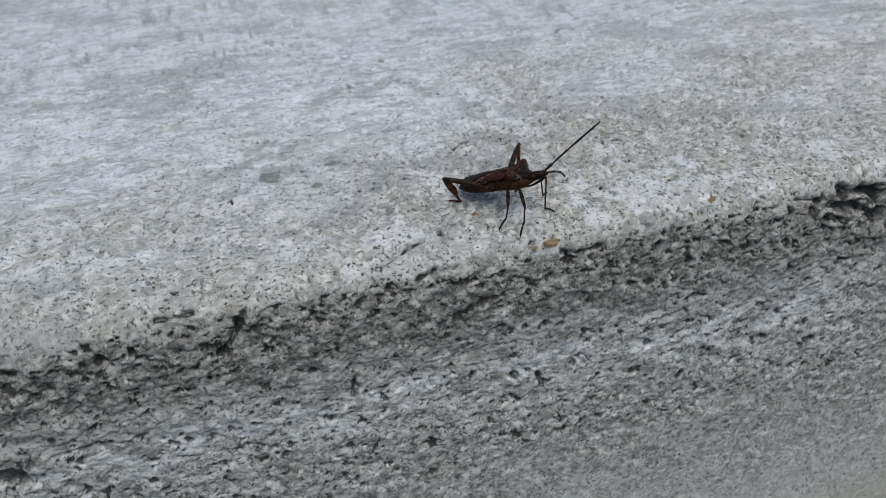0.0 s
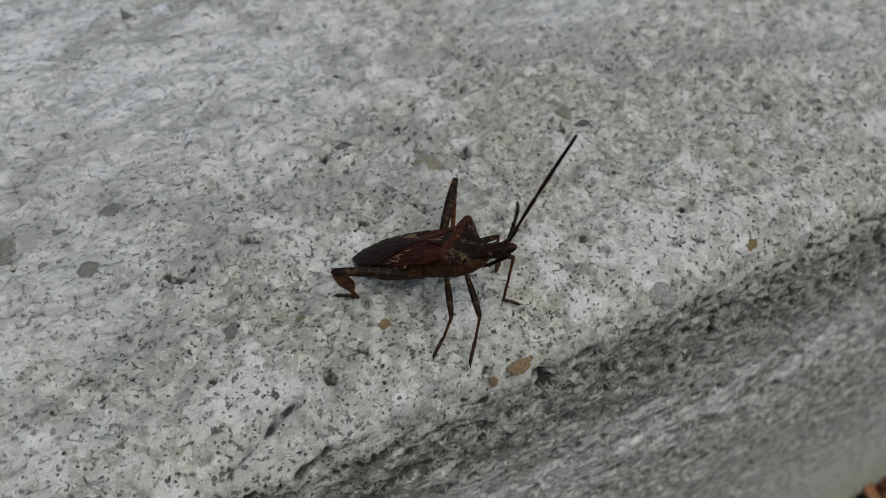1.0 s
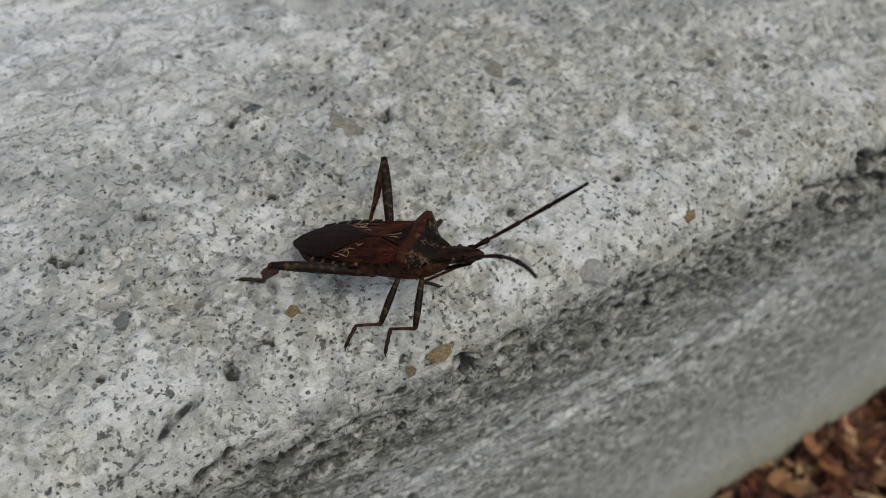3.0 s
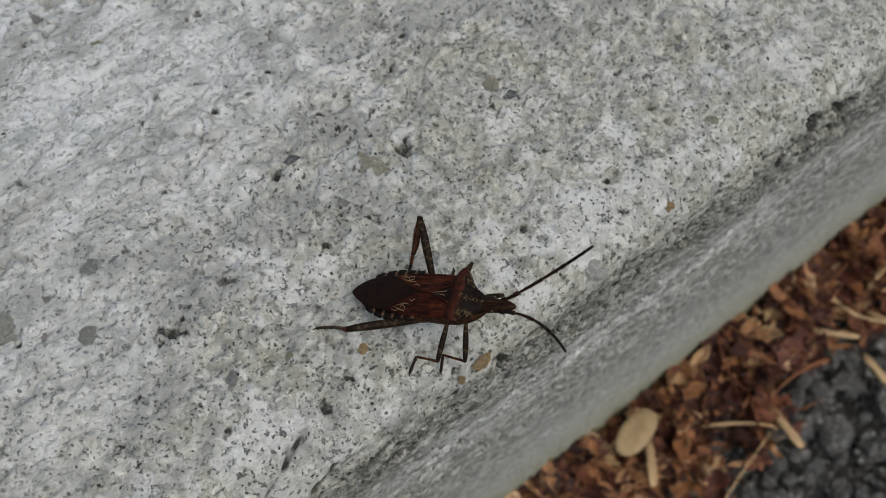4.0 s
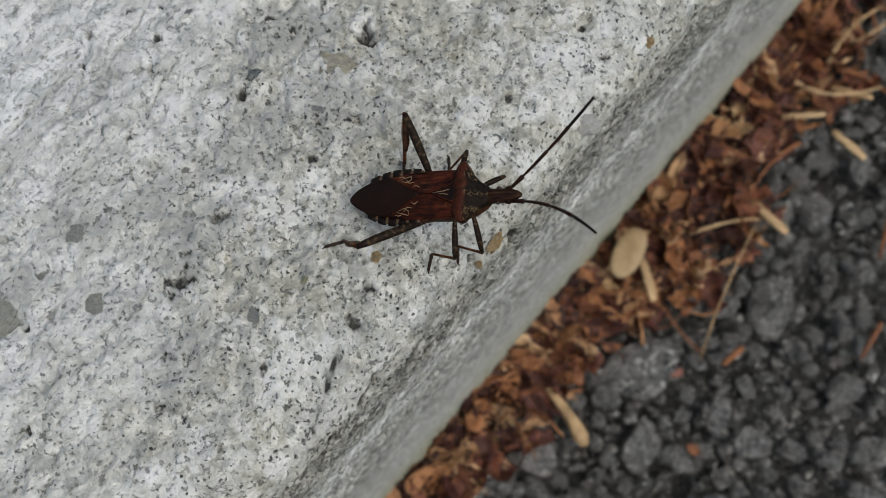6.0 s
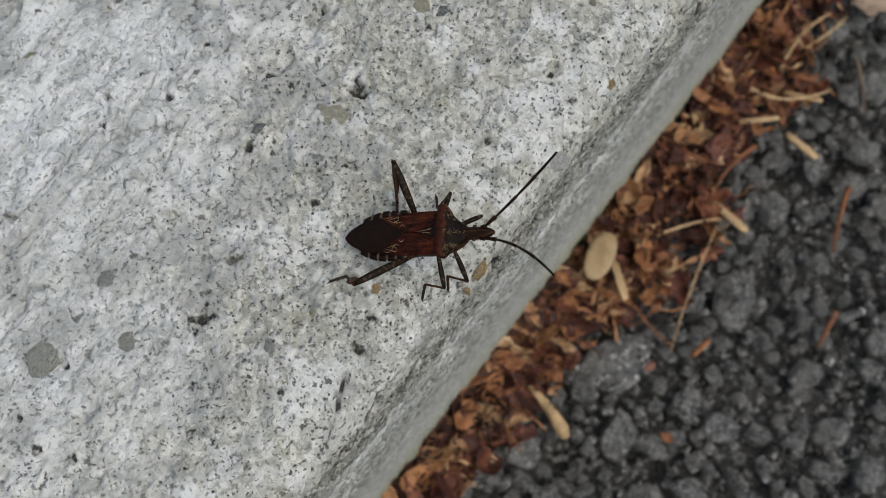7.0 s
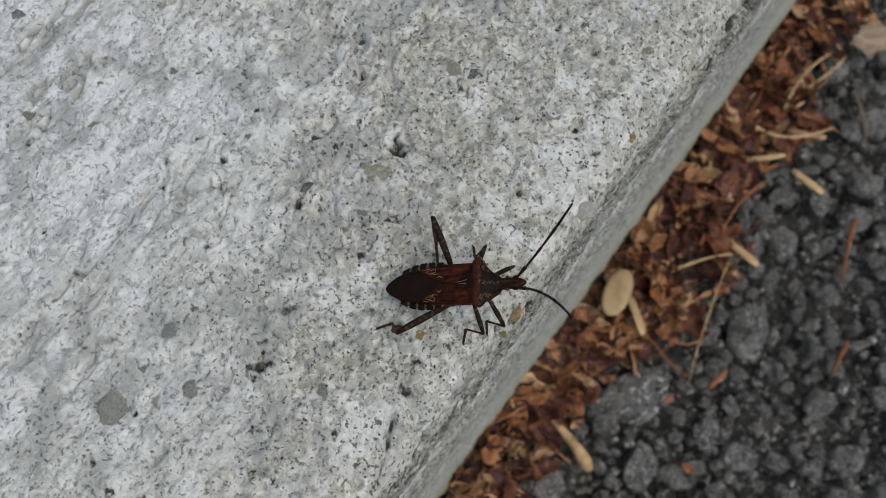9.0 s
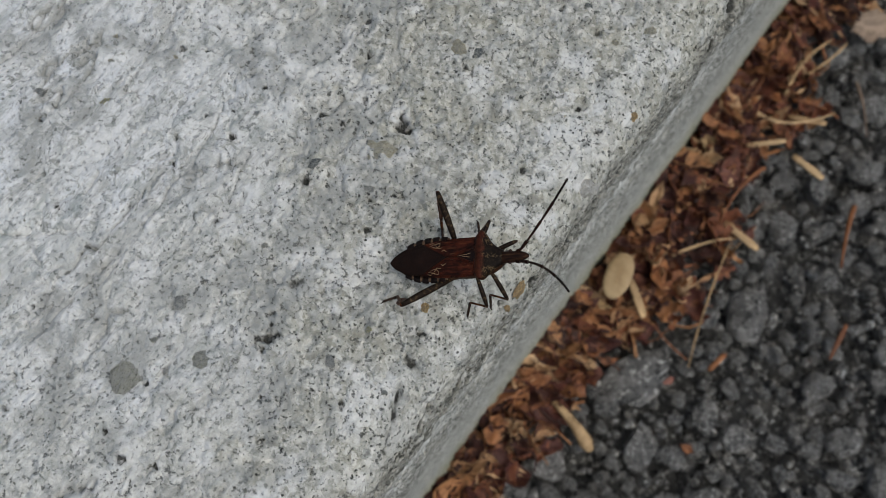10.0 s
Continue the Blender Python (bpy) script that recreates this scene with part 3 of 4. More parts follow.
def relief(x, s, side, wear):
    """The kerb's unevenness along its normal, in centimetres."""
    h = 0.030 * fractal(x * 0.28, s * 0.28, 21, 3)
    h += 0.012 * fractal(x * 0.9 + s * 0.12, s * 5.0 + 0.6 * x, 31, 4) * (1.2 - 0.5 * wear)
    h -= 0.11 * scored(x, s) * (1.1 - 0.8 * wear) * (1 - side)
    h += (0.014 + 0.030 * wear) * fractal(x * 5.5, s * 5.5, 41, 4, 0.62)
    h += (0.022 + 0.012 * wear) * fractal(x * 2.0, s * 2.4 + 0.5 * x, 44, 3, 0.6)
    h -= 0.05 * np.clip(0.22 - np.abs(fractal(x * 1.3, s * 1.3, 47, 3, 0.6)), 0, 0.22) / 0.22 * np.clip(fractal(x * 0.7, s * 0.7, 49, 3) + 0.1, 0, 1) * (1 - side)
    h -= 0.05 * np.clip(fractal(x * 2.6, s * 3.4, 51, 4) - 0.55, 0, 1)
    # the side is raked along its length and broken near the arris
    broken = np.exp(-np.clip(-s - 0.9, 0, 9) / 0.5)
    h *= 1 - 0.5 * side * (1 - broken)
    h += side * (0.004 + 0.004 * broken) * fractal(x * 1.6, s * 5.5 + 0.4 * x, 61, 5, 0.6)
    h += side * (0.008 + 0.014 * broken) * fractal(x * 3.2, s * 3.8, 66, 5, 0.62)
    h -= side * 0.06 * np.clip(fractal(x * 2.4, s * 4.2, 71, 4) - 0.50, 0, 0.5) * np.exp(-np.clip(-s - 1.3, 0, 9) / 0.8)
    return h * (1 - 0.78 * np.exp(-(((s - 0.25) / 0.75) ** 2)))


def build_kerb():
    xs = steps(0.024, -8.1, 7.8, -70.0, 80.0)
    ss = steps(0.024, -4.2, 8.2, -12.3, 44.0)
    place, normal, arc = section_at(ss)
    X, S = np.meshgrid(xs, ss, indexing="ij")
    side = 1 / (1 + np.exp((S + 0.05) / 0.10)) + 0 * X
    side *= 1 / (1 + np.exp(-(S + 9.0) / 0.5))
    wear = np.clip(1.12 - (S - 0.4) / 6.0 + 0.035 * (X - 1) + 0.35 * np.exp(-np.clip(S - 0.2, 0, 9) / 0.8) + 0.50 * fractal(X * 0.42, S * 0.42, 15, 4), 0.06, 1)
    H = relief(X, S, side, wear)
    shade_and_dirt, lime, film_and_shade = np.zeros_like(H), np.zeros_like(H), np.zeros_like(H)
    ragged = fractal(X * 3.2, S * 3.2, 95, 4, 0.6)
    for line in FILMS + FILMS_MORE:
        for (x0, y0), (x1, y1) in zip(line, line[1:]):
            film_and_shade = np.maximum(film_and_shade, np.clip(1.6 - (line_gap(X, S, x0, y0 - 0.25, x1, y1 - 0.25) + 0.12 * ragged) / 0.15, 0, 1))
    film_and_shade = np.maximum(film_and_shade, 0.8 * np.clip(4 * fractal(X * 0.55 + 0.2 * S, S * 1.1, 97, 4, 0.6) - 1.6, 0, 1))
    # shade of the long scores, painted as grey
    film_and_shade = np.maximum(film_and_shade, 1.4 * scored(X, S) * np.clip(1.5 - wear, 0, 1) * (1 - side))
    for x, y, r in LIME:
        lime = np.maximum(lime, np.clip(2.2 - (np.hypot(X - x, S - y + 0.25) + 0.14 * ragged) / r * 2, 0, 1))
    lime = np.maximum(lime, 0.9 * np.clip(5 * fractal(X * 1.5, S * 1.5, 99, 4, 0.55) - 2.7, 0, 1) * np.clip(S + 0.3, 0, 1))
    # a top place (x, y) lies at the arc length where the section has that depth
    depth = place[:, 0]
    top = ss > 0
    def arc_of(y):
        return float(np.interp(y, depth[top], ss[top]))
    def arc_low(z):
        return float(np.interp(z, place[~top, 1], ss[~top]))
    rng = np.random.default_rng(5)
    pits = [(x, arc_of(y), r, 1.0) for x, y, r in PITS + PITS_MORE] + [(x, arc_low(z), r, 1.0) for x, z, r in SIDE_PITS]
    pits += [(rng.uniform(-5, 7.3), rng.uniform(-3, 8), r, 0.8) for r in 0.020 + 0.045 * rng.random(380) ** 2.5]
    pits += [(rng.uniform(-8, 7.7), rng.uniform(-4.2, -0.3), r, 1.0) for r in 0.030 + 0.055 * rng.random(1000) ** 2.2]
    pits += [(rng.uniform(-8, 7.7), -abs(rng.normal(0, 0.55)) - 0.15, r, 1.0) for r in 0.024 + 0.05 * rng.random(520) ** 2]
    for x, s, r, deep in pits:
        i0, i1 = np.searchsorted(xs, (x - 2 * r, x + 2 * r))
        j0, j1 = np.searchsorted(ss, (s - 2 * r, s + 2 * r))
        if i1 <= i0 or j1 <= j0:
            continue
        a, b = X[i0:i1, j0:j1] - x, S[i0:i1, j0:j1] - s
        turn, flat = (rng.uniform(0, 3.14), rng.uniform(0.45, 1.0)) if s > 0 else (rng.normal(0, 0.4), rng.uniform(0.3, 0.9))
        c, d = a * np.cos(turn) + b * np.sin(turn), (b * np.cos(turn) - a * np.sin(turn)) / flat
        q = np.hypot(c, d) / r + 0.9 * fractal(a / r * 1.4 + x * 9, b / r * 1.4 + s * 9, 81, 2)
        hole = 1 / (1 + np.exp((q - 0.9) * 6))
        H[i0:i1, j0:j1] -= deep * 1.3 * r * hole
        # pit bottoms are coloured dark, for shade as well as dirt
        shade_and_dirt[i0:i1, j0:j1] = np.maximum(shade_and_dirt[i0:i1, j0:j1], (1.0 if s > 0 and deep == 1.0 else rng.uniform(0.6, 1.0) if s > 0 else rng.uniform(1.0, 1.45)) * hole)
    for line in GROOVES:
        for (x0, y0), (x1, y1) in zip(line, line[1:]):
            s0, s1 = arc_of(y0), arc_of(y1)
            gap = line_gap(X, S, x0, s0, x1, s1) + 0.03 * lattice(X * 7, S * 7, 91)
            H -= 0.045 * np.exp(-((gap / 0.030) ** 2))
            # one crack also takes the painted dark
            if line is GROOVES[1]:
                shade_and_dirt = np.maximum(shade_and_dirt, np.exp(-((gap / 0.027) ** 2)) * np.clip(0.95 + 0.4 * lattice(X * 9, S * 9, 93), 0, 1.2))
            # the same grey is put along the grooves
            film_and_shade = np.maximum(film_and_shade, 0.9 * np.exp(-((gap / 0.05) ** 2)))
    for line in SIDE_CRACKS:
        for (x0, z0), (x1, z1) in zip(line, line[1:]):
            gap = line_gap(X, S, x0, arc_low(z0), x1, arc_low(z1)) + 0.04 * fractal(X * 6, S * 6, 92, 2)
            H -= 0.09 * np.exp(-((gap / 0.045) ** 2))
            # side cracks get painted shade and dirt too
            shade_and_dirt = np.maximum(shade_and_dirt, np.exp(-((gap / 0.035) ** 2)))
    co = np.stack([X, place[None, :, 0] + normal[None, :, 0] * H, place[None, :, 1] + normal[None, :, 1] * H], -1)
    n, m = X.shape
    # back and underside close the block
    co = np.concatenate([co, np.stack([xs, np.full(n, 44.5), np.full(n, -14.0)], -1)[:, None], np.stack([xs, np.full(n, -0.1), np.full(n, -14.0)], -1)[:, None]], 1)
    m += 2
    idx = np.arange(n * m).reshape(n, m)
    nxt = np.roll(idx, -1, axis=1)
    quads = np.stack([idx[:-1], idx[1:], nxt[1:], nxt[:-1]], -1).reshape(-1, 4)
    me = bpy.data.meshes.new("kerb")
    me.from_pydata((co.reshape(-1, 3) * CM), [], quads.tolist() + [idx[0][::-1].tolist(), idx[-1].tolist()])
    me.polygons.foreach_set("use_smooth", np.ones(len(me.polygons), bool))
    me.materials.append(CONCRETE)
    for name, values in (("wear", wear), ("lime", lime), ("film_and_shade", film_and_shade), ("shade_and_dirt", shade_and_dirt)):
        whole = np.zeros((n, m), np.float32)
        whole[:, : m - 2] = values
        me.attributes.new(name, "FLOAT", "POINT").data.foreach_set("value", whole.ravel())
    me.update()
    ob = tagged(new("kerb", me), "weathered pale grey concrete kerb, pitted, with sand grains showing", "kerb", kind="structure")
    def height(x, y, r=0.03):
        """The top's height round a place, near its highest grains."""
        s = arc_of(y)
        (i, k), (j, l) = np.searchsorted(xs, (x - r, x + r)), np.searchsorted(ss, (s - r, s + r))
        return float(np.percentile(co[i : k + 1, j : l + 1, 2], 75))
    return ob, height


kerb, kerb_height = build_kerb()

# ---- the asphalt ----
GROUND = -10.4


def build_ground():
    xs = steps(0.16, -6.0, 22.0, -1500.0, 1500.0, 1.25)
    ys = steps(0.16, -14.0, 1.0, -1500.0, 1500.0, 1.25)
    X, Y = np.meshgrid(xs, ys, indexing="ij")
    near = np.exp(-((np.hypot(X - 8, Y + 5) / 60) ** 2))
    Z = GROUND - 0.72 + near * (0.10 * fractal(X * 0.7, Y * 0.7, 101, 4, 0.6) + 0.05 * fractal(X * 3, Y * 3, 107, 3))
    n, m = X.shape
    idx = np.arange(n * m).reshape(n, m)
    quads = np.stack([idx[:-1, :-1], idx[1:, :-1], idx[1:, 1:], idx[:-1, 1:]], -1).reshape(-1, 4)
    me = bpy.data.meshes.new("ground")
    me.from_pydata(np.stack([X, Y, Z], -1).reshape(-1, 3) * CM, [], quads.tolist())
    me.polygons.foreach_set("use_smooth", np.ones(len(me.polygons), bool))
    me.materials.append(ASPHALT)
    return tagged(new("ground", me), "coarse dark grey asphalt with broken stones, at the foot of the kerb", "asphalt", kind="structure")


ground = build_ground()


def rock_mesh(name, seed, points=16, squash=0.7):
    """A broken stone: the hull of scattered points."""
    rng = random.Random(seed)
    bm = bmesh.new()
    for _ in range(points):
        v = Vector((rng.gauss(0, 1), rng.gauss(0, 1), rng.gauss(0, 1))).normalized() * rng.uniform(0.85, 1.1)
        bm.verts.new((v.x, v.y * 0.85, v.z * squash))
    bmesh.ops.convex_hull(bm, input=bm.verts[:])
    bmesh.ops.delete(bm, geom=[v for v in bm.verts if not v.link_faces], context="VERTS")
    me = bpy.data.meshes.new(name)
    for v in bm.verts:
        v.co *= CM
    bm.to_mesh(me)
    bm.free()
    return me


def piece(name, me, material, parent, x, y, z, size, turn, squash=1.0):
    if not me.materials:
        me.materials.append(material)
    ob = new(name, me)
    ob.parent = parent
    ob.location = (x * CM, y * CM, z * CM)
    ob.rotation_euler = turn
    ob.scale = size if isinstance(size, tuple) else (size, size, size * squash)
    return ob


# ---- dry litter along the foot of the kerb ----
def flake(length, width, curl, bend, seed, cup=0.25):
    """A dry leaf or bark shred: a thin pointed plate, curled along and across."""
    rng = random.Random(seed)
    grid = []
    for i in range(9):
        u = i / 8
        w = width / 2 * (math.sin(math.pi * (0.05 + 0.92 * u)) ** rng.choice((0.7, 1.1))) * (1 + 0.4 * rng.uniform(-1, 1))
        a = curl * (u - 0.5)
        cx, cz = (math.sin(a) / curl, (1 - math.cos(a)) / curl) if abs(curl) > 1e-3 else (u - 0.5, 0)
        row = []
        for j in range(5):
            v = (j / 4 - 0.5) * 2
            row.append((cx * length + (0.05 * length * rng.uniform(-1, 1) if i in (0, 8) else 0), v * w * rng.uniform(0.75, 1.15) + bend * length * (u - 0.5) ** 2, cz * length + cup * w * v * v + 0.12 * rng.uniform(-1, 1) * width))
        grid.append(row)
    return sheet(grid, max(0.012, width * 0.05))


def stem(points, r0, r1, n=7):
    k = len(points)
    return tube(points, [r0 + (r1 - r0) * i / (k - 1) for i in range(k)], n)


def lay(ob, x, y, z, turn, tip=0.0, roll=0.0):
    ob.matrix_basis = pose((x * 1.03 + 0.03) * CM, (y - 0.12) * CM, z * CM, roll, tip, turn)
    return ob


def along(a, b):
    return (a[0] + b[0]) / 2, (a[1] + b[1]) / 2, math.hypot(b[0] - a[0], b[1] - a[1]), math.degrees(math.atan2(b[1] - a[1], b[0] - a[0]))


def bowed(a, mid, b, z, sag=0.06):
    """Points of a smooth bow from a over mid to b, about its own middle."""
    out = []
    for i in range(9):
        u = i / 8
        c = 2 * mid[0] - (a[0] + b[0]) / 2, 2 * mid[1] - (a[1] + b[1]) / 2
        out.append(Vector(((1 - u) ** 2 * a[0] + 2 * u * (1 - u) * c[0] + u * u * b[0] - mid[0], (1 - u) ** 2 * a[1] + 2 * u * (1 - u) * c[1] + u * u * b[1] - mid[1], sag * 4 * u * (1 - u))))
    return out


def build_litter():
    top = GROUND + 0.35
    # one winged seed, pale, flat and oval
    x, y, long, turn = along((5.85, -0.50), (4.60, -0.80))
    bm = bmesh.new()
    rows = []
    for i in range(13):
        a = math.pi * i / 12
        rows.append(ring(-math.cos(a) * long / 2, max(0.02, math.sin(a) ** 0.85 * 0.33), 0.02 + 0.07 * math.sin(a), -0.03 * math.sin(a) - 0.01, 16))
    seed = tagged(new("seed"), "flat oval beige seed lying on brown litter", "seed")
    body = link("seed_coat", loft(rows, bm), SEED, seed)
    part("rib", tube([(-long / 2 * 0.9, 0.0, 0.03), (0, 0.02, 0.10), (long / 2 * 0.9, 0.0, 0.03)], [0.012, 0.018, 0.010], 6), STRAW, seed)
    lay(seed, x - 0.16, y - 0.03, top + 0.48, turn, -6, 14)

    def splinter(a, b, width, material, label, up=0.0, tip=0.0):
        x, y, long, turn = along(a, b)
        rng = random.Random(int(1000 * (x + 50)))
        bm = bmesh.new()
        rings = []
        for i in range(6):
            u = i / 5
            w = width / 2 * (1 if 0 < i < 5 else 0.7) * rng.uniform(0.85, 1.1)
            rings.append(ring((u - 0.5) * long, w, w * 0.7, -w * 0.4, 8, 4.0))
        ob = tagged(link("splinter", loft(rings, bm), material), label, "wood splinter", "splinters in the litter")
        return lay(ob, x, y, top + up, turn, tip, rng.uniform(-20, 20))

    splinter((7.85, -2.05), (7.77, -3.10), 0.20, STRAW, "pale straw-coloured wood splinter on asphalt", 0.25)
    splinter((10.45, -2.50), (10.38, -3.45), 0.20, STRAW, "pale straw-coloured wood splinter on asphalt", 0.2)
    splinter((11.2, -1.84), (11.65, -2.72), 0.15, STRAW, "short pale broken wood splinter on brown litter", 0.35)
    splinter((9.86, -1.39), (10.61, -2.12), 0.13, STRAW, "thin pale splinter on brown litter", 0.35)
    splinter((4.6, -3.77), (5.2, -3.88), 0.14, BARK, "small brown splinter lying on asphalt")
    splinter((6.6, -6.0), (7.6, -5.9), 0.13, BARK, "small orange-brown splinter lying on asphalt")
    splinter((5.2, -0.95), (4.6, -1.75), 0.22, STRAW, "short pale fibrous splinter among brown litter", 0.4)

    def blade(a, mid, b, r, material, label, name="dry_stalk", group="dry stalks in the litter", up=0.12, sag=0.1):
        ob = tagged(link(name, stem(bowed(a, mid, b, 0, sag), r, r * 0.45), material), label, "stalk", group)
        return lay(ob, mid[0], mid[1], top + up, 0)

    blade((7.46, -2.45), (5.6, -2.84), (4.25, -3.29), 0.030, STRAW, "long thin straw-coloured stalk across asphalt", up=0.3)
    blade((9.7, -2.09), (8.75, -1.86), (7.7, -1.95), 0.055, BARK, "thin bowed orange-brown stalk", up=0.3)
    blade((10.3, -4.5), (9.5, -4.68), (8.67, -5.04), 0.075, BARK, "orange-brown dry stalk lying on asphalt")
    blade((6.3, -1.45), (7.1, -1.98), (7.6, -2.45), 0.042, STRAW, "bowed tan stalk on brown litter", up=0.35)
    blade((12.5, -1.60), (13.3, -1.86), (14.1, -2.0), 0.05, STRAW, "thin tan stalk on brown litter", up=0.2)
    blade((11.8, -1.70), (12.0, -2.3), (12.1, -2.95), 0.06, BARK, "thin brown stalk on asphalt", up=0.15)
    blade((11.7, -1.45), (12.8, -1.35), (13.9, -1.62), 0.06, STRAW, "thin tan stalk on brown litter", up=0.25)
    blade((10.81, -0.91), (10.94, -1.87), (12.03, -2.75), 0.05, STRAW, "bowed straw-coloured stalk on brown litter", up=0.4)
    blade((13.25, -2.79), (12.7, -3.27), (12.03, -3.78), 0.045, TAUPE, "thin grey-brown stalk on asphalt", up=0.2)
    blade((12.23, -0.5), (11.4, -0.75), (10.37, -0.69), 0.05, BARK, "thin orange-brown stalk beside the kerb", up=0.45)
    # a thick curled tan petiole
    pts = bowed((1.78, -1.10), (1.62, -1.84), (1.36, -2.52), 0, 0.12)
    curl = tagged(link("leaf_stalk", tube(pts, [0.05, 0.08, 0.10, 0.11, 0.12, 0.14, 0.16, 0.17, 0.09], 10), STRAW), "thick curved tan leaf stalk lying on asphalt", "leaf stalk")
    lay(curl, 1.62, -1.84, top + 0.15, 0)

    # single leaves that stand out
    for (a, b, w, material, label, c) in (
        ((2.95, -0.35), (3.40, -1.45), 0.55, PLUM, "dull plum-brown dry leaf, folded", 1.2),
        ((8.85, -1.05), (8.95, -2.0), 0.5, PLUM, "dull plum-brown dry leaf scrap", 0.8),
        ((5.3, -1.70), (6.3, -1.10), 0.38, BARK, "curled tan-brown dry leaf", 2.0),
        ((14.3, -1.9), (15.5, -2.7), 0.75, TAUPE, "pinkish tan dry leaf on asphalt", 0.8),
        ((1.0, -0.55), (1.7, -1.0), 0.28, BARK, "curled reddish-brown dry leaf", 2.2),
        ((11.9, -0.55), (11.3, -1.5), 0.36, BARK, "curled orange-brown dry leaf", 1.8),
        ((12.9, -0.45), (12.2, -1.3), 0.34, BARK, "curled orange-brown dry leaf", 2.0),
        ((9.9, -0.35), (9.0, -0.75), 0.40, STRAW, "pointed tan dry leaf beside the kerb", 1.0),
        ((2.3, -0.30), (2.7, -0.95), 0.32, BARK, "orange dry scale leaf", 1.6),
        ((13.9, -0.5), (14.6, -1.0), 0.32, BARK, "curled orange-brown dry leaf", 1.5),
        ((4.0, -0.25), (4.35, -1.0), 0.30, STRAW, "narrow tan dry leaf beside the kerb", 1.0),
        ((2.7, -4.1), (2.72, -4.45), 0.22, BARK, "orange leaf crumb on asphalt", 0.6),
        ((3.6, -3.0), (3.9, -3.15), 0.20, PLUM, "small brown leaf crumb on asphalt", 0.6),
    ):
        x, y, long, turn = along(a, b)
        ob = tagged(link("dry_leaf", flake(long, w, c, 0.1, int(x * 100)), material), label, "dry leaf", "single dry leaves")
        lay(ob, x, y, top + 0.28, turn, 0, random.Random(int(x * 77)).uniform(-25, 25))

    # the carpet of shreds, scales and needles
    rng = random.Random(8)
    bm = bmesh.new()
    for i in range(1660):
        x = rng.uniform(-5, 24)
        wide = 1.5 + 1.4 * math.exp(-(((x - 6.8) / 2.2) ** 2)) + 0.7 * math.exp(-(((x - 12) / 2.5) ** 2)) + 0.25 * math.sin(x * 1.7)
        y = -abs(rng.gauss(0, 0.62)) * max(0.7, wide) - 0.32
        if y < -0.95 * wide - 0.3:
            continue
        kind = rng.random()
        if i > 1440:
            y *= 0.7
            b2 = flake(rng.uniform(1.1, 2.2), rng.uniform(0.2, 0.5), rng.uniform(0.8, 2.6), rng.uniform(-0.7, 0.7), i, rng.uniform(0.3, 1.0))
        elif kind < 0.74:
            b2 = flake(rng.uniform(0.45, 1.35), rng.choice((0.14, 0.2, 0.28, 0.38, 0.48, 0.6)), rng.uniform(0.5, 4.2), rng.uniform(-0.9, 0.9), i, rng.uniform(0.2, 1.2))
        else:
            ln = rng.uniform(0.6, 2.0)
            c = rng.uniform(-0.42, 0.42) * ln
            b2 = stem([(-ln / 2, 0, 0), (-ln / 4, c * 0.75, 0.03), (0, c, 0.05), (ln / 4, c * 0.75, 0.03), (ln / 2, 0, 0)], rng.choice((0.018, 0.025, 0.035, 0.055)), 0.014, 5)
        heap = 0.45 * math.exp(-(((-y) / 1.5) ** 2))
        if math.hypot((x - 5.3) / 1.2, y + 0.75) < 0.8:
            heap = -0.15
        m = Matrix.Translation((x, y, GROUND + 0.12 + rng.uniform(0.0, 0.28) + heap * (1 if i > 1440 else rng.random()))) @ Euler((rng.uniform(-0.6, 0.6), rng.uniform(-0.35, 0.35), rng.uniform(0, 6.3))).to_matrix().to_4x4()
        b2.transform(m)
        tmp = bpy.data.meshes.new("tmp")
        b2.to_mesh(tmp)
        b2.free()
        bm.from_mesh(tmp)
        bpy.data.meshes.remove(tmp)
    tagged(link("leaf_litter", bm, BARKS), "reddish-brown dry conifer litter heaped against the kerb", "leaf litter", kind="stuff")


build_litter()


# ---- the bug, in its own space: x ahead, y to its left, z up ----
def back_height(x, y):
    """The height of its back, domed across."""
    return curve(x, (-1.02, -0.01), (-0.8, 0.045), (-0.5, 0.085), (-0.2, 0.105), (0.1, 0.125), (0.25, 0.14)) - 0.95 * y * y


def belly_side(x):
    """Half the width of the abdomen at x."""
    u = (x + 0.45) / (0.53 if x < -0.45 else 0.80)
    return 0.282 * max(0.0, 1 - abs(u) ** (1.8 if x < -0.45 else 2.3)) ** (0.80 if x < -0.45 else 0.5)


HIPS = [(-0.13, -0.186, -0.126), (-0.13, 0.186, -0.126), (0.128, -0.155, -0.125), (0.128, 0.155, -0.125), (0.296, -0.105, -0.165), (0.296, 0.105, -0.165)]


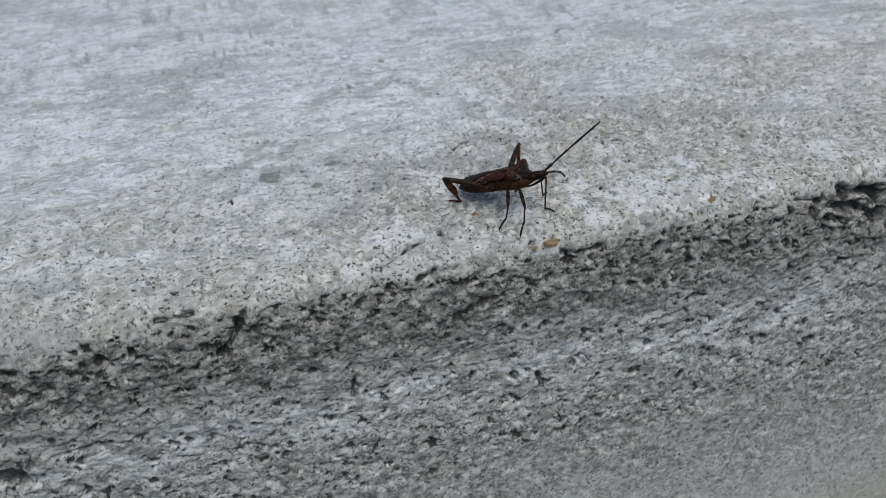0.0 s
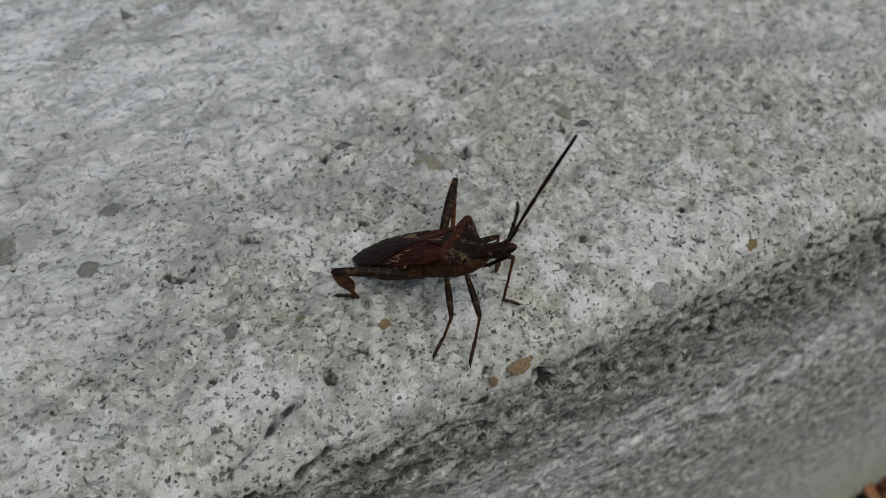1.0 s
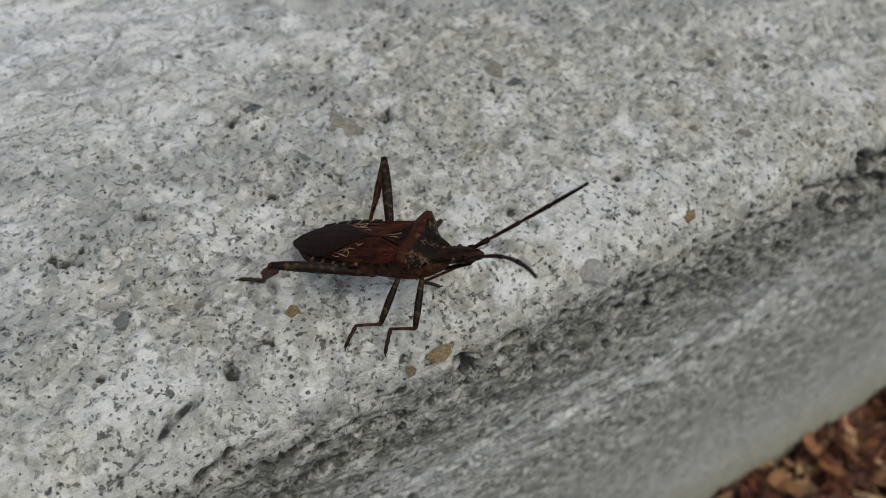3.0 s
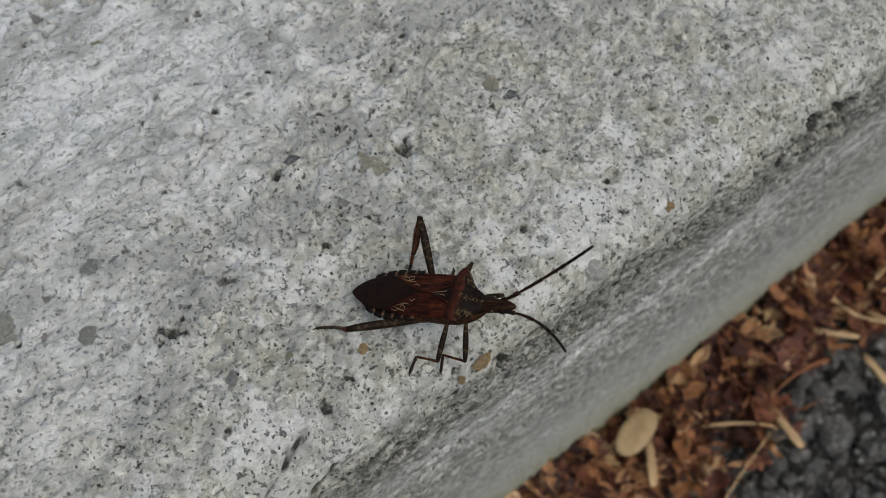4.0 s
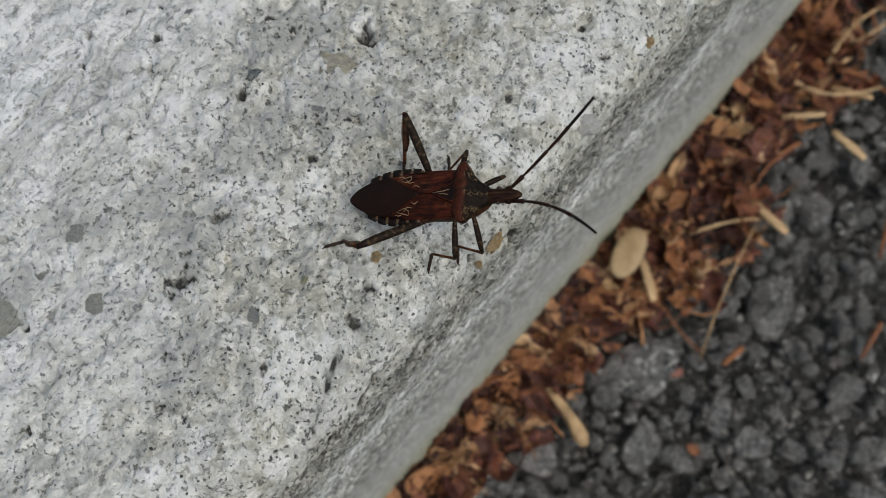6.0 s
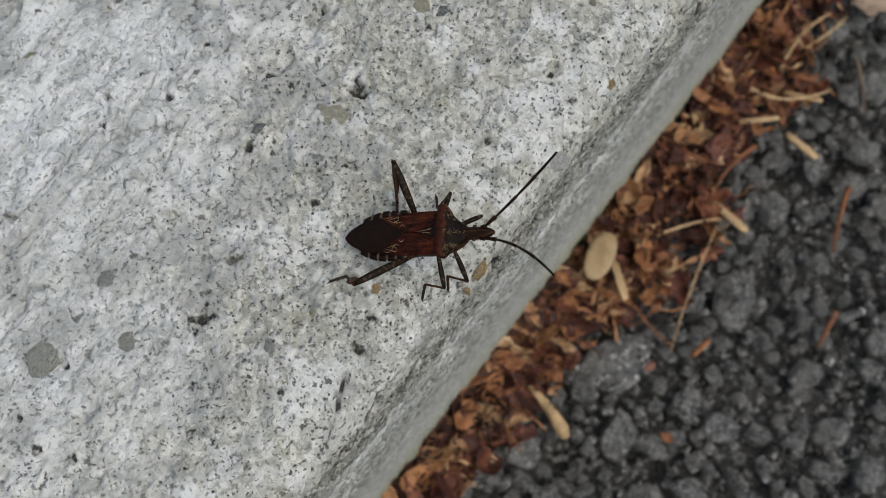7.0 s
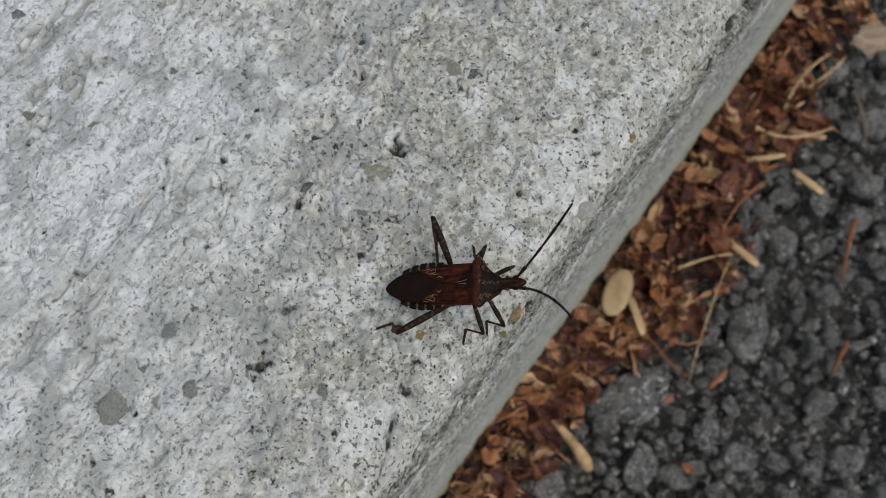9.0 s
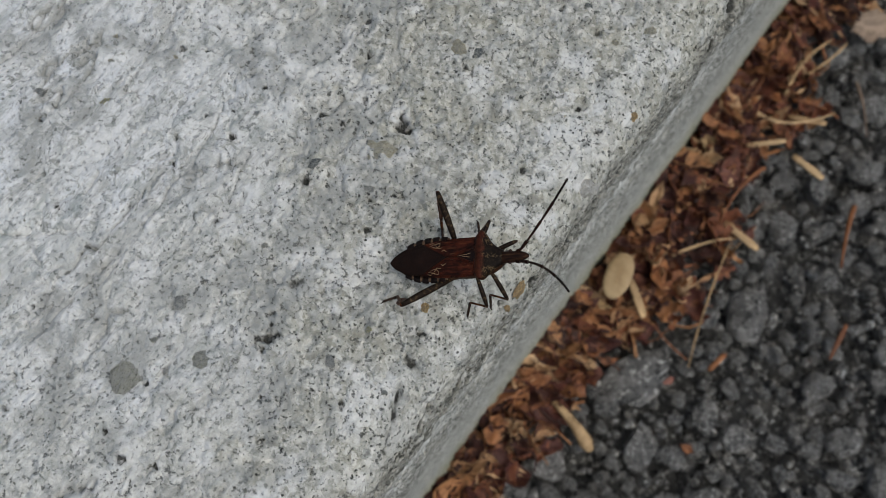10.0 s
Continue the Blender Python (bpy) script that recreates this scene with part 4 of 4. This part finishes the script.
def build_bug():
    bug = tagged(new("bug"), "reddish-brown leaf-footed seed bug standing on the concrete kerb", "bug")
    # abdomen and thorax below the wings
    xs = [-0.94, -0.9, -0.82, -0.7, -0.55, -0.4, -0.25, -0.1, 0.05]
    part("abdomen", loft([ring(x, max(0.03, belly_side(x) * 0.93), back_height(x, 0) - 0.045, back_height(x, 0) - 0.07 - curve(x, (-0.94, 0.03), (-0.6, 0.16), (-0.2, 0.22), (0.05, 0.22)), 24) for x in xs]), BELLY, bug)
    part("thorax", loft([ring(x, w, t, b, 24, 2.6) for x, w, t, b in ((-0.06, 0.235, 0.06, -0.17), (0.1, 0.235, 0.075, -0.19), (0.25, 0.225, 0.08, -0.20), (0.38, 0.180, 0.06, -0.19), (0.47, 0.125, 0.03, -0.16), (0.52, 0.08, 0.01, -0.13))]), BELLY, bug)
    # banded rim of the abdomen
    for side in (1, -1):
        x = -0.76
        while x < -0.20:
            for name, span, material, lift in (("rim_plate", 0.088, BLACK, 0.0), ("rim_band", 0.030, PALE, -0.008)):
                a, b = x, x + span
                grid = []
                for k in range(4):
                    q = a + (b - a) * k / 3
                    w = max(0.05, belly_side(q)) + (0.016 if material is BLACK else 0.0)
                    z = back_height(q, w) + 0.028 + lift
                    grid.append([(q, side * w * 0.70, z + 0.004), (q, side * w * 0.88, z + 0.006), (q, side * w, z)])
                part(name, sheet(grid, 0.018), material, bug)
                x = b
    # leathery fore parts of the wings
    for side in (1, -1):
        grid = []
        for i in range(19):
            q = 0.23 - 0.76 * i / 18
            out = curve(q, (0.23, 0.235), (0.0, 0.245), (-0.3, 0.235), (-0.51, 0.205))
            inn = curve(q, (0.23, 0.125), (-0.03, 0.004), (-0.18, 0.002), (-0.53, 0.20))
            row = []
            for j in range(9):
                y = inn + (out - inn) * j / 8
                row.append((q, side * y, back_height(q, y) + 0.012 - 0.006 * (j == 8) + 0.003 * math.sin(9 * y / 0.25)))
            grid.append(row)
        part("forewing", sheet(grid, 0.012), CORIUM, bug)
        # veins of the fore wing
        for line, r in (
            ([(0.2, 0.19), (0.0, 0.185), (-0.2, 0.17), (-0.4, 0.175)], 0.0055),
            ([(0.21, 0.15), (0.1, 0.10), (-0.02, 0.055), (-0.12, 0.03)], 0.0055),
        ):
            part("wing_vein", tube([(a, side * b, back_height(a, b) + 0.013) for a, b in line], [r] * len(line), 6), CORIUM, bug)
        for line in (
            [(-0.43, 0.165), (-0.36, 0.185), (-0.29, 0.205), (-0.285, 0.165), (-0.33, 0.135), (-0.40, 0.158)],
            [(-0.36, 0.185), (-0.30, 0.125), (-0.245, 0.135)],
            [(-0.25, 0.08), (-0.22, 0.10), (-0.18, 0.075)],
            [(-0.44, 0.195), (-0.40, 0.205), (-0.37, 0.20)],
        ):
            part("zigzag_mark", tube([(a, side * b, back_height(a, b) + 0.0145) for a, b in line], [0.003, *[0.0058] * (len(line) - 2), 0.003], 6), VEIN, bug)
        part("wing_edge", tube([(q, side * curve(q, (0.23, 0.236), (0.0, 0.246), (-0.3, 0.236), (-0.51, 0.206)), back_height(q, 0.236) + 0.008) for q in np.linspace(0.22, -0.5, 10)], [0.009] * 10, 8), CORIUM, bug)
    # dark membrane over the end of the body
    grid = []
    for i in range(21):
        q = -0.175 - 0.825 * (1 - (1 - i / 20) ** 1.6)
        out = curve(q, (-0.175, 0.002), (-0.53, 0.206)) if q > -0.53 else 0.206 * max(0.0, 1 - ((-0.53 - q) / 0.471) ** 1.75) ** 0.70
        grid.append([(q, out * (j / 6 - 1), back_height(q, out * (j / 6 - 1)) + 0.019 + 0.003 * math.cos(j * 2.1) * (out > 0.05)) for j in range(13)])
    part("membrane", sheet(grid, 0.008), MEMBRANE, bug, "smooth dark brown wing membrane")
    # scutellum
    grid = []
    for i in range(10):
        q = 0.235 - 0.255 * i / 9
        w = 0.125 * (1 - i / 9) + 0.004
        grid.append([(q, w * (j / 3 - 1), back_height(q, 0) + 0.020 - 1.4 * (w * (j / 3 - 1)) ** 2) for j in range(7)])
    part("scutellum", sheet(grid, 0.016), SCUTE, bug)
    for line in ([(0.155, 0.028), (0.11, 0.016), (0.05, 0.010), (-0.02, 0.002)], [(0.15, -0.024), (0.10, -0.014), (0.05, -0.012)], [(0.05, 0.035), (0.01, 0.018)], [(0.21, 0.105), (0.09, 0.055), (-0.01, 0.008)], [(0.21, -0.105), (0.09, -0.055), (-0.01, -0.008)]):
        part("pale_mark", tube([(a, b, back_height(a, 0) + 0.021) for a, b in line], [0.0042 if abs(line[0][1]) < 0.1 else 0.009] * len(line), 6), VEIN if abs(line[0][1]) < 0.1 else CORIUM, bug)
    # pronotum with raised shoulders
    rings = []
    for x, w, t, b, pw in ((0.20, 0.235, 0.135, 0.02, 2.6), (0.225, 0.268, 0.160, 0.02, 2.8), (0.27, 0.305, 0.180, 0.03, 3.4), (0.31, 0.308, 0.178, 0.02, 3.4), (0.335, 0.275, 0.140, -0.01, 2.8), (0.37, 0.205, 0.098, -0.05, 2.5), (0.42, 0.150, 0.068, -0.07, 2.4), (0.485, 0.110, 0.056, -0.08, 2.4), (0.52, 0.090, 0.042, -0.08, 2.3)):
        rings.append([(p[0], p[1], p[2] + (0.024 * (abs(p[1]) / w) ** 2 if p[2] > 0.08 and x < 0.36 else 0)) for p in ring(x, w, t, b, 30, pw)])
    part("pronotum", loft(rings), PRONOTUM, bug, "dark pronotum, yellowish speckles on its front")
    part("pronotum_ridge", tube([(0.205, y, 0.142 - 0.35 * y * y) for y in np.linspace(-0.22, 0.22, 9)], [0.012] * 9, 8), CORIUM, bug)
    # hip joints
    for hip in HIPS:
        bm = bmesh.new()
        bmesh.ops.create_icosphere(bm, subdivisions=2, radius=0.055)
        bm.transform(Matrix.Translation((hip[0], hip[1] * 0.92, hip[2] + 0.012)) @ Matrix.Diagonal((1.0, 1.0, 0.8, 1)))
        part("coxa", bm, BELLY, bug)
    # head
    head = part("head", loft([ring(x, w, t, b, 20, 2.2) for x, w, t, b in ((0.46, 0.078, 0.020, -0.11), (0.52, 0.074, 0.028, -0.11), (0.58, 0.072, 0.034, -0.10), (0.64, 0.072, 0.036, -0.10), (0.70, 0.069, 0.034, -0.09), (0.76, 0.060, 0.028, -0.075), (0.81, 0.044, 0.018, -0.055), (0.85, 0.018, 0.004, -0.03))]), HEAD, bug)
    for side in (1, -1):
        bm = bmesh.new()
        bmesh.ops.create_icosphere(bm, subdivisions=2, radius=0.023)
        bm.transform(Matrix.Translation((0.615, side * 0.074, -0.012)) @ Matrix.Diagonal((1.15, 0.85, 1.0, 1)))
        part("eye", bm, EYE_M, head, "glossy dark brown eye")
        part("antenna_socket", tube([(0.70, side * 0.055, -0.015), (0.745, side * 0.072, -0.008)], [0.032, 0.026], 10), SHELL, head)
    part("beak", tube([(0.80, 0, -0.03), (0.70, 0, -0.115), (0.5, 0, -0.185), (0.2, 0, -0.215)], [0.018, 0.02, 0.018, 0.010], 8), DARK, head)
    return bug


bug = build_bug()
cam.data.dof.focus_object = bug


def build_antenna(bend):
    """Four joints; the first is the part that carries the others. Along x, bowed sideways by bend."""
    def p(u):
        return (1.35 * u, bend * (u * (1 - u)) * 1.35, 0.04 * u * (1 - u))
    cuts = (0.0, 0.155, 0.46, 0.72, 1.0)
    thick = ((0.018, 0.025), (0.016, 0.018), (0.016, 0.019), (0.021, 0.012))
    root = None
    for i in range(4):
        us = np.linspace(cuts[i], cuts[i + 1], 6)
        radii = list(np.linspace(thick[i][0] * 0.8, thick[i][1], 6))
        radii[0] *= 0.75
        root_or_joint = part("antenna" if i == 0 else "antenna_joint", tube([p(u) for u in us], radii, 8), (FEELER, FEELER, FEELER, BLACK)[i], root or bug)
        root = root or root_or_joint
    return root


antenna_left, antenna_right = build_antenna(-0.10), build_antenna(0.26)


def build_leg(thigh, shin, foot, thick, leafy):
    """Femur, tibia and tarsus, each along its own x from its joint."""
    us = np.linspace(0, 1, 9)
    femur = part("femur", tube([(thigh * u, 0, 0.02 * math.sin(math.pi * u)) for u in us], [thick * r for r in (0.55, 0.75, 0.9, 1.0, 1.08, 1.1, 1.05, 0.92, 0.7)], 10), FEMUR, bug)
    if leafy:
        for u in (0.45, 0.58, 0.70, 0.82):
            part("spine", tube([(thigh * u, 0, -thick * 0.8), (thigh * u + 0.01, 0, -thick * 1.7)], [0.007, 0.002], 5), TARSUS, femur)
    tibia = part("tibia", tube([(shin * u, 0, 0) for u in us], [thick * r for r in (0.62, 0.55, 0.5, 0.48, 0.48, 0.48, 0.48, 0.48, 0.5)], 8), TIBIA, bug)
    if leafy:
        grid = []
        for i in range(9):
            u = i / 8
            w = (0.075 if i % 3 else 0.068) * math.sin(math.pi * min(1, 0.1 + 0.9 * u)) ** 0.7
            grid.append([(shin * (0.06 + 0.70 * u), 0.014 * (1 - v * v), w * v) for v in (-1, -0.6, 0, 0.5, 0.75)])
        part("leaf_flange", sheet(grid, 0.02), TIBIA, tibia, "flat leaf-like widening of the hind leg")
    tarsus = part("tarsus", tube([(foot * u, 0, 0.012 * math.sin(3.14 * u)) for u in np.linspace(0, 1, 7)], [0.014, 0.020, 0.015, 0.019, 0.015, 0.018, 0.012], 8), TARSUS, bug)
    part("claw", tube([(foot * 0.95, 0, 0.0), (foot + 0.02, 0.012, 0.006), (foot + 0.035, 0.018, -0.008)], [0.008, 0.006, 0.002], 5), TARSUS, tarsus)
    return femur, tibia, tarsus


# hip in the bug's space; knee, heel and toe in the place at the end of the clip
LEGS = [
    (HIPS[0], (-0.25, 1.48, 0.58), (-0.10, 1.665, 0.02), (-0.27, 1.78, 0.01), 0.042, 1),
    (HIPS[1], (1.14, 1.99, 0.70), (0.97, 1.76, 0.03), (0.85, 1.66, 0.02), 0.042, 1),
    (HIPS[2], (0.43, 0.66, 0.30), (0.40, 0.88, 0.04), (0.26, 0.81, -0.10), 0.028, 0),
    (HIPS[3], (1.30, 1.28, 0.48), (1.22, 1.34, 0.05), (1.34, 1.45, 0.02), 0.028, 0),
    (HIPS[4], (0.66, 0.51, 0.31), (0.65, 0.74, 0.0), (0.55, 0.64, -0.18), 0.028, 0),
    (HIPS[5], (1.275, 0.845, 0.55), (1.14, 1.05, -0.02), (1.27, 0.96, -0.06), 0.027, 0),
]
# The bug's body: seconds, place in centimetres, turn in degrees.
BODY = [
    (0.0, 0.539, 1.365, 0.5, 0.83, -21.78, -51.64),
    (0.5, 0.574, 1.39, 0.49, 0.48, -26.45, -54.54),
    (1.0, 0.608, 1.465, 0.504, -2.35, -30.48, -52.02),
    (1.5, 0.692, 1.371, 0.522, -3.93, -28.88, -51.87),
    (2.0, 0.81, 1.171, 0.548, -4.26, -24.95, -51.46),
    (2.5, 0.848, 1.129, 0.55, -3.06, -24.33, -51.78),
    (3.2, 0.835, 1.135, 0.547, -2.41, -24.66, -52.07),
    (4.5, 0.827, 1.111, 0.542, -1.4, -22.65, -51.98),
    (5.5, 0.808, 1.104, 0.54, 1.75, -22.08, -53.95),
    (7.5, 0.728, 1.221, 0.511, 0.82, -25.83, -56.13),
    (9.0, 0.696, 1.233, 0.509, 0.88, -24.94, -56.28),
    (10.0, 0.687, 1.243, 0.508, 0.0, -24.86, -56.0),
]
# Where the antennae point, in the bug's space, at those times.
FEEL_LEFT = [(0.88, 0.03, 0.47), (0.75, 0.06, 0.66), (0.73, 0.03, 0.68), (0.75, 0.04, 0.66), (0.75, 0.09, 0.66), (0.80, 0.10, 0.59), (0.83, -0.11, 0.55), (0.69, 0.29, 0.66), (0.69, 0.38, 0.62), (0.75, 0.38, 0.54), (0.66, 0.41, 0.63), (0.62, 0.37, 0.69)]
FEEL_RIGHT = [(0.75, -0.63, 0.19), (0.69, -0.53, 0.49), (0.59, -0.46, 0.67), (0.58, -0.49, 0.65), (0.60, -0.49, 0.63), (0.64, -0.49, 0.60), (0.73, -0.54, 0.42), (0.69, -0.44, 0.57), (0.74, -0.38, 0.55), (0.74, -0.45, 0.51), (0.66, -0.41, 0.63), (0.63, -0.46, 0.63)]


def body_pose(row):
    return pose(row[1] * CM, row[2] * CM, row[3] * CM, *row[4:])


def aimed(a, b, up):
    """A pose at a, with x towards b and z near up."""
    x = (b - a).normalized()
    y = up.cross(x).normalized()
    z = x.cross(y)
    m = Matrix((x, y, z)).transposed().to_4x4()
    m.translation = a
    return m


def build_legs():
    legs, last = [], body_pose(BODY[-1])
    for hip, knee, heel, toe, thick, leafy in LEGS:
        h = last @ (Vector(hip) * CM)
        k, e, t = (Vector(p) * CM for p in (knee, heel, toe))
        lengths = (k - h).length, (e - k).length, (t - e).length
        legs.append((hip, lengths, k - (h + e) / 2, e, t, build_leg(*(v / CM for v in lengths), thick, leafy)))
    return legs


legs = build_legs()

# ---- stones set in the concrete, then in the asphalt ----
SET_STONES = [
    (-2.96, 3.75, 0.207, 0.290, "olive"), (0.22, 8.45, 0.124, 0.090, "grey"), (-0.80, 7.27, 0.103, 0.069, "grey"),
    (3.37, 2.93, 0.090, 0.117, "dark"), (3.29, 3.21, 0.124, 0.179, "tan"), (1.38, 3.07, 0.26, 0.17, "tan"), (0.01, 1.31, 0.076, 0.083, "orange"),
    (0.72, 0.47, 0.048, 0.048, "orange"), (3.99, 0.66, 0.062, 0.069, "orange"), (2.74, 0.56, 0.179, 0.138, "pink"),
    (5.20, 1.20, 0.110, 0.097, "tan"), (-1.83, 3.82, 0.124, 0.138, "grey"), (-2.23, 3.13, 0.152, 0.152, "olive"), (0.67, 3.65, 0.110, 0.083, "dark"),
]
SET_STONES_MORE = [
    (0.82, 2.87, 0.110, 0.076, "grey"), (4.70, 1.49, 0.062, 0.055, "tan"), (4.92, 2.12, 0.083, 0.069, "dark"),
    (-1.26, 1.84, 0.083, 0.097, "grey"), (-0.65, 1.70, 0.048, 0.055, "yellow"), (-0.36, 6.46, 0.083, 0.048, "yellow"), (-2.61, 3.38, 0.048, 0.041, "pink"),
    (0.75, 4.74, 0.062, 0.055, "blue"),
]


def flat_stone_mesh(seed):
    """A worn stone face: a low dome with an uneven outline."""
    rng = random.Random(seed)
    bm = bmesh.new()
    wob = [rng.uniform(0.62, 1.15) for _ in range(12)]
    rows = []
    for r, z in ((1.0, -0.5), (0.94, -0.08), (0.66, 0.14)):
        rows.append([bm.verts.new((r * wob[i] * math.cos(i * math.pi / 6), r * wob[i] * math.sin(i * math.pi / 6), z + rng.uniform(-0.05, 0.05))) for i in range(12)])
    cap = bm.verts.new((0, 0, 0.20))
    for a, b in zip(rows, rows[1:]):
        for i in range(12):
            bm.faces.new((a[i], a[(i + 1) % 12], b[(i + 1) % 12], b[i]))
    for i in range(12):
        bm.faces.new((rows[-1][i], rows[-1][(i + 1) % 12], cap))
    for f in bm.faces:
        f.smooth = True
    me = bpy.data.meshes.new("aggregate_stone")
    for v in bm.verts:
        v.co *= CM
    bm.to_mesh(me)
    bm.free()
    return me


def build_set_stones():
    rng = random.Random(4)
    shapes = {c: [flat_stone_mesh(31 * i + n) for i in range(3)] for n, c in enumerate(STONE)}
    for x, y, rx, ry, c in SET_STONES + SET_STONES_MORE:
        z = kerb_height(x, y, 0.6 * min(rx, ry))
        slope = math.atan2(kerb_height(x, y + 0.1) - kerb_height(x, y - 0.1), 0.2) if y < 1.2 else 0.0
        turn = Euler((slope, 0, rng.uniform(-0.5, 0.5) - 0.9))
        piece("aggregate_stone", shapes[c][rng.randrange(3)], STONE[c], kerb, x, y, z + (0.022 if c == "pink" else -0.003), (rx, ry, 0.45 * min(rx, ry) + 0.03), turn)
    piece("aggregate_stone", shapes["orange"][1], STONE["orange"], kerb, 1.02, 0.47, kerb_height(1.02, 0.47) - 0.004, (0.15, 0.065, 0.08), Euler((0.75, 0, 0.1)))
    for i in range(45):
        x, y = rng.uniform(-4.5, 7.0), rng.uniform(0.9, 7.5)
        r = rng.uniform(0.035, 0.08)
        c = rng.choices(("grey", "dark", "olive", "tan"), (6, 1.2, 5, 1.5))[0]
        piece("aggregate_stone", shapes[c][rng.randrange(3)], STONE[c], kerb, x, y, kerb_height(x, y) - 0.014, (r, r * rng.uniform(0.6, 1), 0.8 * r), Euler((0, 0, rng.uniform(0, 6))))


def build_asphalt_stones():
    rng = random.Random(12)
    shapes = [rock_mesh("asphalt_stone", 50 + i, 18) for i in range(9)]
    placed = []
    for x, y, r in ((3.75, -2.7, 1.05), (0.8, -2.0, 0.6), (6.8, -4.1, 0.8), (2.3, -3.6, 0.6)):
        placed.append((x, y, r))
        piece("asphalt_stone", shapes[len(placed)], ROCK, ground, x, y, GROUND - 0.25 * r, r, Euler((0.1, 0.1, rng.uniform(0, 6))), 0.75)
    tries = 0
    while len(placed) < 300 and tries < 9000:
        tries += 1
        x, y = rng.uniform(-2, 16), rng.uniform(-9.5, -0.3)
        r = rng.choice((0.2, 0.26, 0.32, 0.4, 0.5))
        if all(math.hypot(x - a, y - b) > 0.78 * (r + c) for a, b, c in placed):
            placed.append((x, y, r))
            piece("asphalt_stone", shapes[rng.randrange(9)], ROCK, ground, x, y, GROUND - rng.uniform(-0.05, 0.55) * r, r, Euler((rng.uniform(-0.4, 0.4), rng.uniform(-0.4, 0.4), rng.uniform(0, 6))))
    # small broken stone between and beyond
    ball = bmesh.new()
    bmesh.ops.create_icosphere(ball, subdivisions=1, radius=1.0)
    base = np.array([v.co for v in ball.verts])
    tris = np.array([[v.index for v in f.verts] for f in ball.faces])
    ball.free()
    rng2 = np.random.default_rng(14)
    many = 4400
    near = np.arange(many) < 3500
    x = np.where(near, rng2.uniform(-3, 19, many), rng2.uniform(-14, 34, many))
    y = np.where(near, rng2.uniform(-11.8, -0.2, many), rng2.uniform(-30, -11.0, many))
    r = np.where(near, 0.06 + 0.15 * rng2.random(many) ** 1.5, rng2.uniform(0.15, 0.45, many))
    z = GROUND - 0.36 + rng2.uniform(-0.2, 0.22, many)
    co = base[None] * rng2.uniform(0.55, 1.3, (many, len(base), 1)) * r[:, None, None] * rng2.uniform(0.7, 1.2, (many, 1, 3)) + np.stack([x, y, z], -1)[:, None]
    faces = tris[None] + np.arange(many)[:, None, None] * len(base)
    me = bpy.data.meshes.new("asphalt_grit")
    me.from_pydata(co.reshape(-1, 3) * CM, [], faces.reshape(-1, 3).tolist())
    me.materials.append(GRIT)
    ob = new("asphalt_grit", me)
    ob.parent = ground
    ob["kind"] = "stuff"


build_set_stones()
build_asphalt_stones()


# ---- movement ----
def motions():
    walk(bug, [(row[0], body_pose(row)) for row in BODY])
    times = [row[0] for row in BODY]
    for feeler, ways, side in ((antenna_left, FEEL_LEFT, 1), (antenna_right, FEEL_RIGHT, -1)):
        base = Vector((0.74, side * 0.070, -0.008)) * CM
        walk(feeler, [(t, aimed(base, base + Vector(w), Vector((-0.5, 0, 1)))) for t, w in zip(times, ways)])
    for hip, (thigh, shin, foot), pole, heel, toe, parts in legs:
        rows = ([], [], [])
        for row in BODY:
            m = body_pose(row)
            back = m.inverted()
            h = m @ (Vector(hip) * CM)
            # the knee lies where both lengths meet, towards its pole
            gap = heel - h
            d = min(gap.length, (thigh + shin) * 0.995)
            way = gap.normalized()
            a = (thigh**2 - shin**2 + d * d) / (2 * d)
            out = (pole - way * pole.dot(way)).normalized()
            knee = h + way * a + out * math.sqrt(max(0.0, thigh**2 - a * a))
            up = Vector((0, 0, 1))
            for keys, pair, hint in zip(rows, ((h, knee), (knee, heel), (heel, toe)), (up, out, up)):
                keys.append((row[0], back @ aimed(*pair, hint)))
        for ob, keys in zip(parts, rows):
            walk(ob, keys)


motions()
